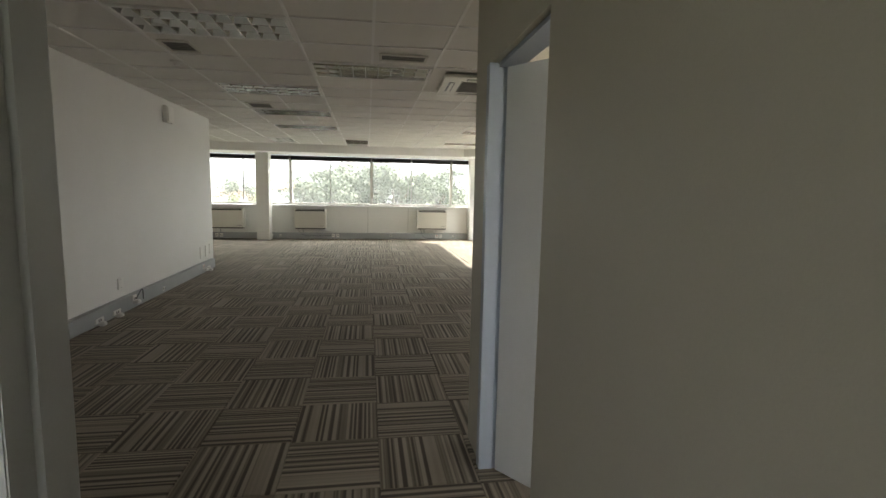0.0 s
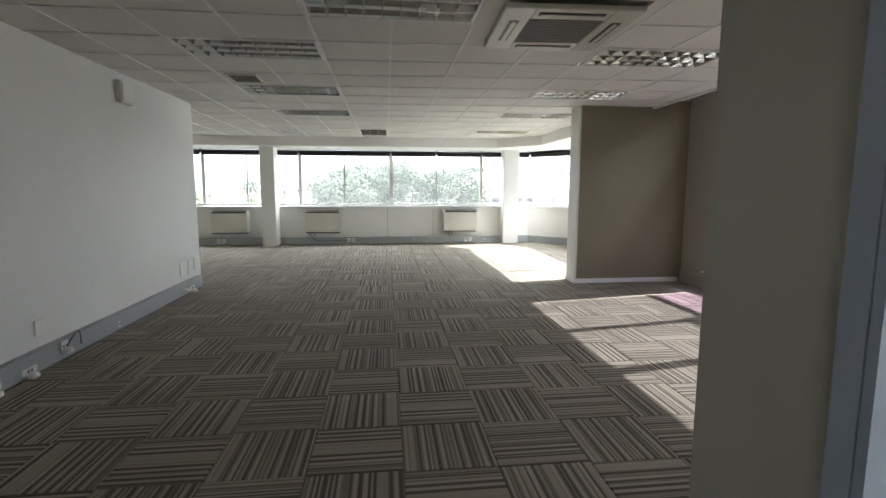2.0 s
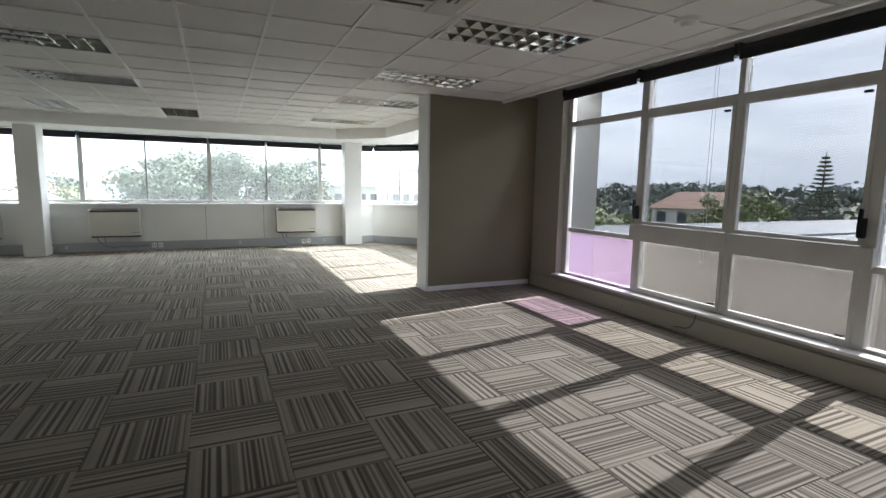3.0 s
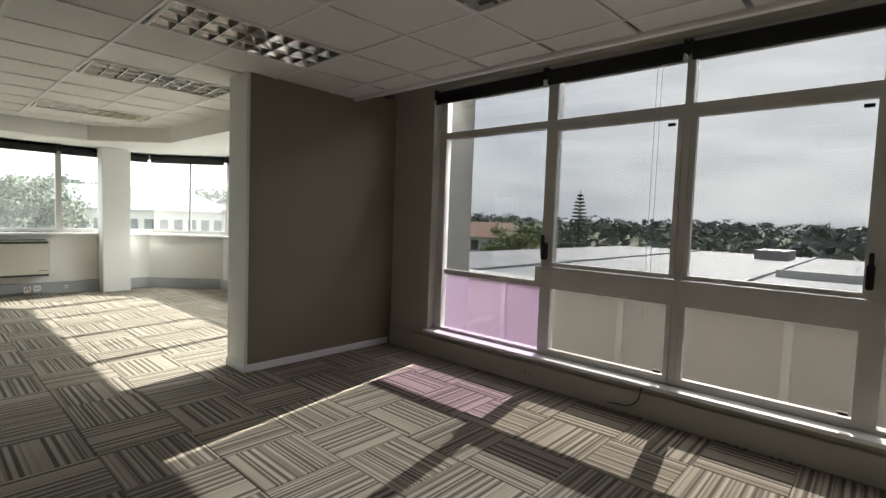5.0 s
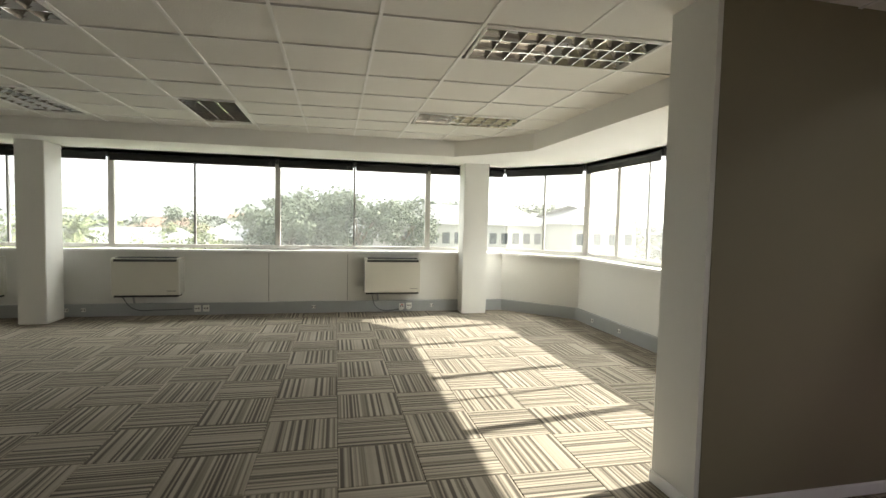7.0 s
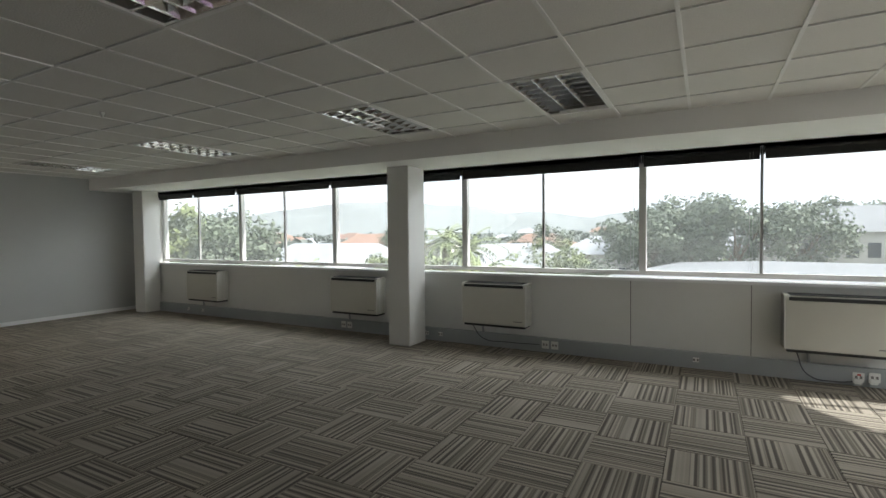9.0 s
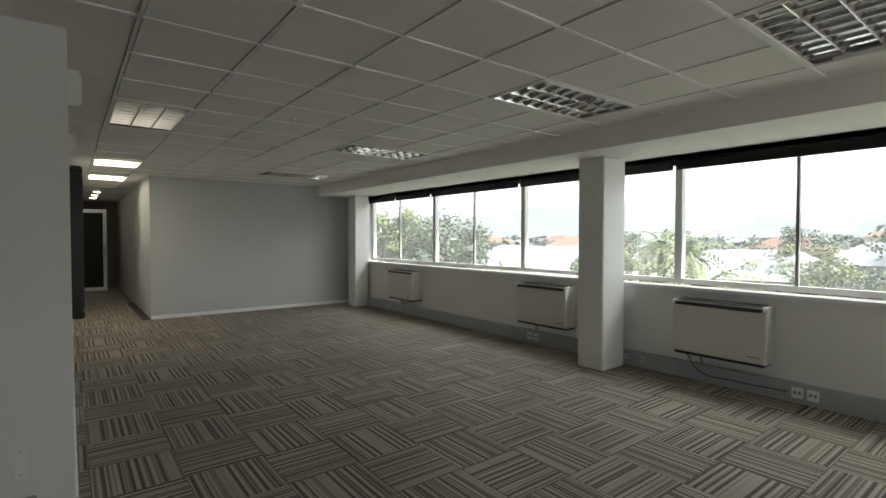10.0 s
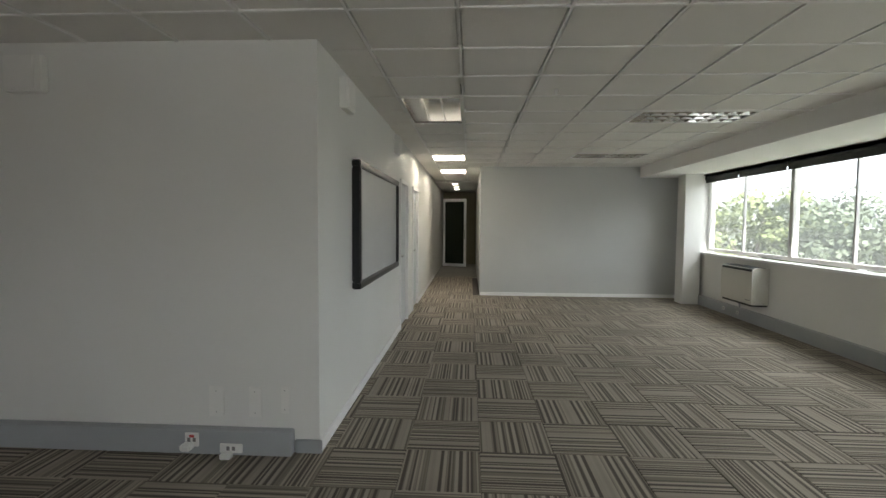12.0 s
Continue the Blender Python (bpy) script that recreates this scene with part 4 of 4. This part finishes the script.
house(24, 90, 27, 12, 9.2, 6, ROOFG, "long white two-storey building with rows of windows", nwin=13, rows=2, name="school_building")
house(42, 86, 12, 18, 9.6, 6, ROOFG, "white gabled wing with tall windows", nwin=4, rows=2)
house(-20, 66, 16, 10, 5.4, 12, ROOFW, "low white house with a pale hipped roof", nwin=5)
house(-34, 46, 15, 11, 5.6, -8, ROOFW, "low white house with a pale hipped roof", nwin=4)
house(-44, 66, 14, 10, 5.4, 10, ROOFW, "low white house with a pale hipped roof", nwin=4)
house(-12, 92, 16, 10, 6.0, 0, ROOFW, "white house with a pale roof among trees", nwin=4)
house(-62, 96, 18, 11, 6.5, 20, RTILE, "white house with a terracotta roof", nwin=4)
house(-30, 110, 14, 10, 6.5, -10, RTILE, "white house with a terracotta roof", nwin=4)
house(4, 120, 22, 10, 6.0, 0, ROOFW, "distant white house with a pale roof", nwin=4)
house(-75, 130, 26, 12, 7, 0, ROOFW, "distant white house with a pale roof", nwin=4)
house(78, 62, 16, 10, 6.4, -50, RTILE, "brick-roofed apartment block beyond the trees", nwin=5, rows=2)
house(10, 57, 28, 22, 5.9, -12, ROOFG, "wide hall with a low pale sheet-metal roof", nwin=0, rise=1.0, name="hall")
rngh = random.Random(5)
for k in range(26):
    a = rngh.uniform(-1.25, 0.5)
    dd_ = rngh.uniform(150, 330)
    house(math.sin(a) * dd_, math.cos(a) * dd_, rngh.uniform(10, 20), 9, rngh.uniform(4, 7) + (dd_ - 150) * 0.02, rngh.uniform(-30, 30),
          rngh.choice((ROOFW, ROOFW, RTILE)), "distant white house on the slope", nwin=3)

tree(-5, 74, 13.0, 6.5, LEAF, 1, "broad dark evergreen tree", 40)
tree(4, 76, 13.9, 6.5, LEAF, 2, "broad dark evergreen tree", 40)
tree(11, 80, 13.2, 6.0, LEAF, 3, "broad dark evergreen tree", 34)
tree(-1, 88, 15.4, 6.5, LEAF, 4, "tall flat-topped dark tree", 30)
tree(22, 106, 15, 9, LEAF, 5, "dark tree behind the long building", 30)
tree(13, 92, 14, 6.5, LEAF, 26, "tall flat-topped dark tree", 30, 0.5)
tree(-6, 82, 13.2, 6, LEAF, 27, "tall flat-topped dark tree", 30, 0.5)
tree(46, 112, 15, 9, LEAF, 6, "dark tree behind the long building", 30)
tree(54, 92, 11, 7, LEAF, 7, "dark tree beside the white wing", 30)
tree(-12, 60, 8.5, 4.0, LEAF2, 8, "bright green shrub-like tree crown", 24)
tree(-17, 66, 9.0, 4.2, LEAF2, 9, "yellow-green leafy tree among shrubs", 24)
tree(-8, 55, 7.0, 3.6, LEAF, 10, "round green bush below the windows", 20)
tree(-27, 50, 8.6, 4.5, LEAF2, 11, "rounded yellow-green tree crown", 26)
tree(-38, 32, 13.0, 5.2, LEAF2, 12, "dense leafy green tree close to the building", 44)
tree(-33, 34.5, 12.2, 4.6, LEAF, 13, "dark green tree close to the building", 40)
tree(-48, 84, 11.5, 5.0, LEAF, 14, "dark round tree among houses", 26)
tree(-22, 84, 11.0, 5.0, LEAF, 15, "dark round tree among houses", 26)
tree(-4, 100, 11, 6.0, LEAF, 16, "dark tree among houses", 24)
tree(24, 37, 8.2, 3.4, LEAF, 17, "round green bush below the windows", 22)
tree(100, 70, 11, 7.0, LEAF, 18, "dark tree beyond the flat roof", 26)
tree(62, 44, 9.4, 6.0, LEAF2, 19, "green bushes at the edge of the flat roof", 26)
palm(-15, 42, 8.2, 1)
palm(-11.5, 36, 6.6, 2)
palm(-19, 46, 8.8, 3)
palm(-24, 34, 6.2, 4)

# undergrowth and far woods
rngw = random.Random(9)
bm = bmesh.new()
for k in range(420):
    a = rngw.uniform(-1.4, 0.9)
    q = rngw.uniform(46, 140)
    leaf_cloud(bm, (math.sin(a) * q, math.cos(a) * q, GZ + rngw.uniform(0.5, 3.5)), rngw.uniform(1.2, 3.2), 46, 0.45, rngw, 0.7)
tagged(part("shrubs", bm, LEAF2), "mixed green and dry shrubs between the houses", "shrubs", kind="stuff")
bm = bmesh.new()
for k in range(2200):
    a = rngw.uniform(-1.6, 2.4)
    q = rngw.uniform(140, 620)
    top = (6 + q * 0.016) * (1.0 if a > 0.75 else 0.6)
    leaf_cloud(bm, (math.sin(a) * q, math.cos(a) * q, GZ + top * rngw.uniform(0.1, 1.0)), rngw.uniform(3.5, 8), 24, 1.7, rngw, 0.6)
tagged(part("woods", bm, WOODS), "dark belt of distant woods along the horizon", "woods", kind="stuff")

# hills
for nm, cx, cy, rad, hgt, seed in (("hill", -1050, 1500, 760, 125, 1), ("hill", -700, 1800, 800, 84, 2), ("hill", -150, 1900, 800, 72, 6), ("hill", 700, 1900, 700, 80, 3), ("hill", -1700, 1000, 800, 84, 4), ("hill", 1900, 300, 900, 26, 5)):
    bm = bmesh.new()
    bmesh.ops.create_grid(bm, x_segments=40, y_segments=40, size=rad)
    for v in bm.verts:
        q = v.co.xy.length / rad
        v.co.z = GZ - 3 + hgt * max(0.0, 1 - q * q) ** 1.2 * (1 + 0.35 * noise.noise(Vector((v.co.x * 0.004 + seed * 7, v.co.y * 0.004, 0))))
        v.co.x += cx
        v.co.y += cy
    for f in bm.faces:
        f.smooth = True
    tagged(part(nm, bm, HILL), "long hill on the horizon with haze in its grey colour", "hill", kind="structure")

# neighbouring flat roof to the east, parapet and eave
rf = tagged(empty("warehouse", 60, 0, 0), "wide flat pale roof of a neighbouring building", "building")
bpart("wall", FACADE, rf, -46, 14, -60, 34, GZ, -1.9)
bpart("roof", ROOFG, rf, -46.4, 14.4, -60.4, 34.4, -1.9, -1.6)
for k in range(7):
    bpart("roof_seam", ROOFG, rf, -46, 14, -52 + k * 12.5, -51.6 + k * 12.5, -1.6, -1.45)
bpart("upstand", FACADE, rf, -20, -19.2, -60, 10, -1.6, -1.1)
bpart("plant_box", FACADE, rf, 6, 9, -2, 1, -1.6, 0.2)
bpart("plant_box", GREYV, rf, 2, 8, 12, 15, -1.6, -0.6)
pz = struct(empty("parapet", 6.3, 0, 0), "beige rendered parapet with a pale coping outside the windows", "parapet")
bpart("wall", BEIGE, pz, 0, 0.25, -8, 12.5, -3.0, 0.62)
bpart("coping", FACADE, pz, -0.05, 0.32, -8, 12.5, 0.62, 0.70, bevel=0.01)
# vertical sun gleams behind the lower panes, built as pale strips
for y in (3.8, 5.37, 6.94, 8.55):
    bpart("gleam_strip", FACADE, pz, -0.03, 0.0, y - 0.035, y + 0.035, -0.35, 0.62, label="pale strip for a vertical sun gleam")
lg = struct(empty("ledge", 4.87, 0, 0), "beige roof ledge below the tall windows", "ledge")
bpart("slab", BEIGE, lg, 0.0, 1.43, -8, 9.3, -0.6, -0.35)
ev = struct(empty("eave", 4.85, 0, 0), "pale concrete eave over the windows", "eave")
bpart("soffit", FACADE, ev, 0.3, 0.70, -2, 13.9, 2.91, 3.15)
bpart("fin", FACADE, ev, 0.0, 0.42, 8.36, 8.75, -3, 3.0, label="pale vertical fin")


def norfolk_pine(x, y, h):
    rng = random.Random(3)
    t = tagged(empty("norfolk_pine", x, y, GZ), "tall tiered pine standing above the roofs", "tree")
    bm = bmesh.new()
    cyl(bm, (0, 0, 0), (0, 0, h), 0.35, 8, 0.04)
    part("trunk", bm, BARK, t)
    bm = bmesh.new()
    for k in range(15):
        z = h * (0.35 + 0.62 * k / 15)
        r = 2.6 * (1 - k / 16.5)
        for j in range(7):
            a = j * 0.9 + k * 0.5
            for s in range(8):
                q = r * (s + 0.5) / 8
                leaf_cloud(bm, (math.cos(a) * q, math.sin(a) * q, z + q * 0.12), 0.28, 8, 0.16, rng, 0.5)
    part("crown", bm, LEAF, t)


norfolk_pine(84, 46.5, 15.8)

# ---- carpet tiles ----
CPX, CPY, CX0, CY0 = 0.495, 0.487, 0.08, 4.71


def tile_mesh(variant, across):
    """One tile; its stripes run along y, or along x when across."""
    rng = random.Random(100 + variant)
    me_bm = bmesh.new()
    uvl = me_bm.loops.layers.uv.new("UVMap")
    sx_, sy_, b, z0, z1 = CPX / 2 - 0.0012, CPY / 2 - 0.0012, 0.003, -0.012, 0.0
    cs = ((-1, -1), (1, -1), (1, 1), (-1, 1))
    lo = [me_bm.verts.new((sx * sx_, sy * sy_, z0)) for sx, sy in cs]
    mi = [me_bm.verts.new((sx * sx_, sy * sy_, z1 - b)) for sx, sy in cs]
    hi = [me_bm.verts.new((sx * (sx_ - b), sy * (sy_ - b), z1)) for sx, sy in cs]
    me_bm.faces.new(hi)
    for i in range(4):
        j = (i + 1) % 4
        me_bm.faces.new((lo[i], lo[j], mi[j], mi[i]))
        me_bm.faces.new((mi[i], mi[j], hi[j], hi[i]))
    off = rng.uniform(0, 50)
    for f in me_bm.faces:
        for lp in f.loops:
            u, w = lp.vert.co.x / CPX + 0.5, lp.vert.co.y / CPY + 0.5
            lp[uvl].uv = (off + (w if across else u), u if across else w)
    return mesh_of("carpet_tile", me_bm, CARPET)


VARS = {a: [tile_mesh(k, a) for k in range(9)] for a in (False, True)}


SEAM = 9.0


def on_floor(x, y):
    if x > 4.8 or y > 14.9 or y < -2.2:
        return False
    if x < WX - 0.24 and y < WY - 0.245:
        return False
    if x < FX - 0.2 and not (WY - 0.245 < y < 10.75 and x > -13.1):
        return False
    return True


rt = random.Random(77)
rest = bmesh.new()
rest_uv = rest.loops.layers.uv.new("UVMap")
made = 0
for i in range(-28, 11):
    for j in range(-15, 22):
        x, y = CX0 + (i + 0.5) * CPX, CY0 + (j + 0.5) * CPY
        if not on_floor(x, y):
            continue
        y += skew(x) * 0.6
        # the chequer slips by one row where two laid fields meet
        var = VARS[(i + j + (1 if y > SEAM else 0)) % 2 == 0][rt.randrange(9)]
        turn = rt.choice((0, 180))
        m = pose(x, y, rt.uniform(-0.0006, 0.0006), 0, 0, turn + rt.uniform(-0.15, 0.15))
        if -2.6 < x < 3.2 and 2.2 < y < 13.2 and made < 300 and not (x > 1.4 and y > 9.5):
            ob = new("carpet_tile", var)
            ob.parent = floor
            ob.matrix_basis = m
            made += 1
        else:
            n0 = len(rest.faces)
            rest.from_mesh(var)
            rest.faces.ensure_lookup_table()
            vs = {v for f in rest.faces[n0:] for v in f.verts}
            bmesh.ops.transform(rest, matrix=m, verts=list(vs))
carpet_rest = part("carpet_field", rest, CARPET, floor)
tagged(carpet_rest, kind="stuff")
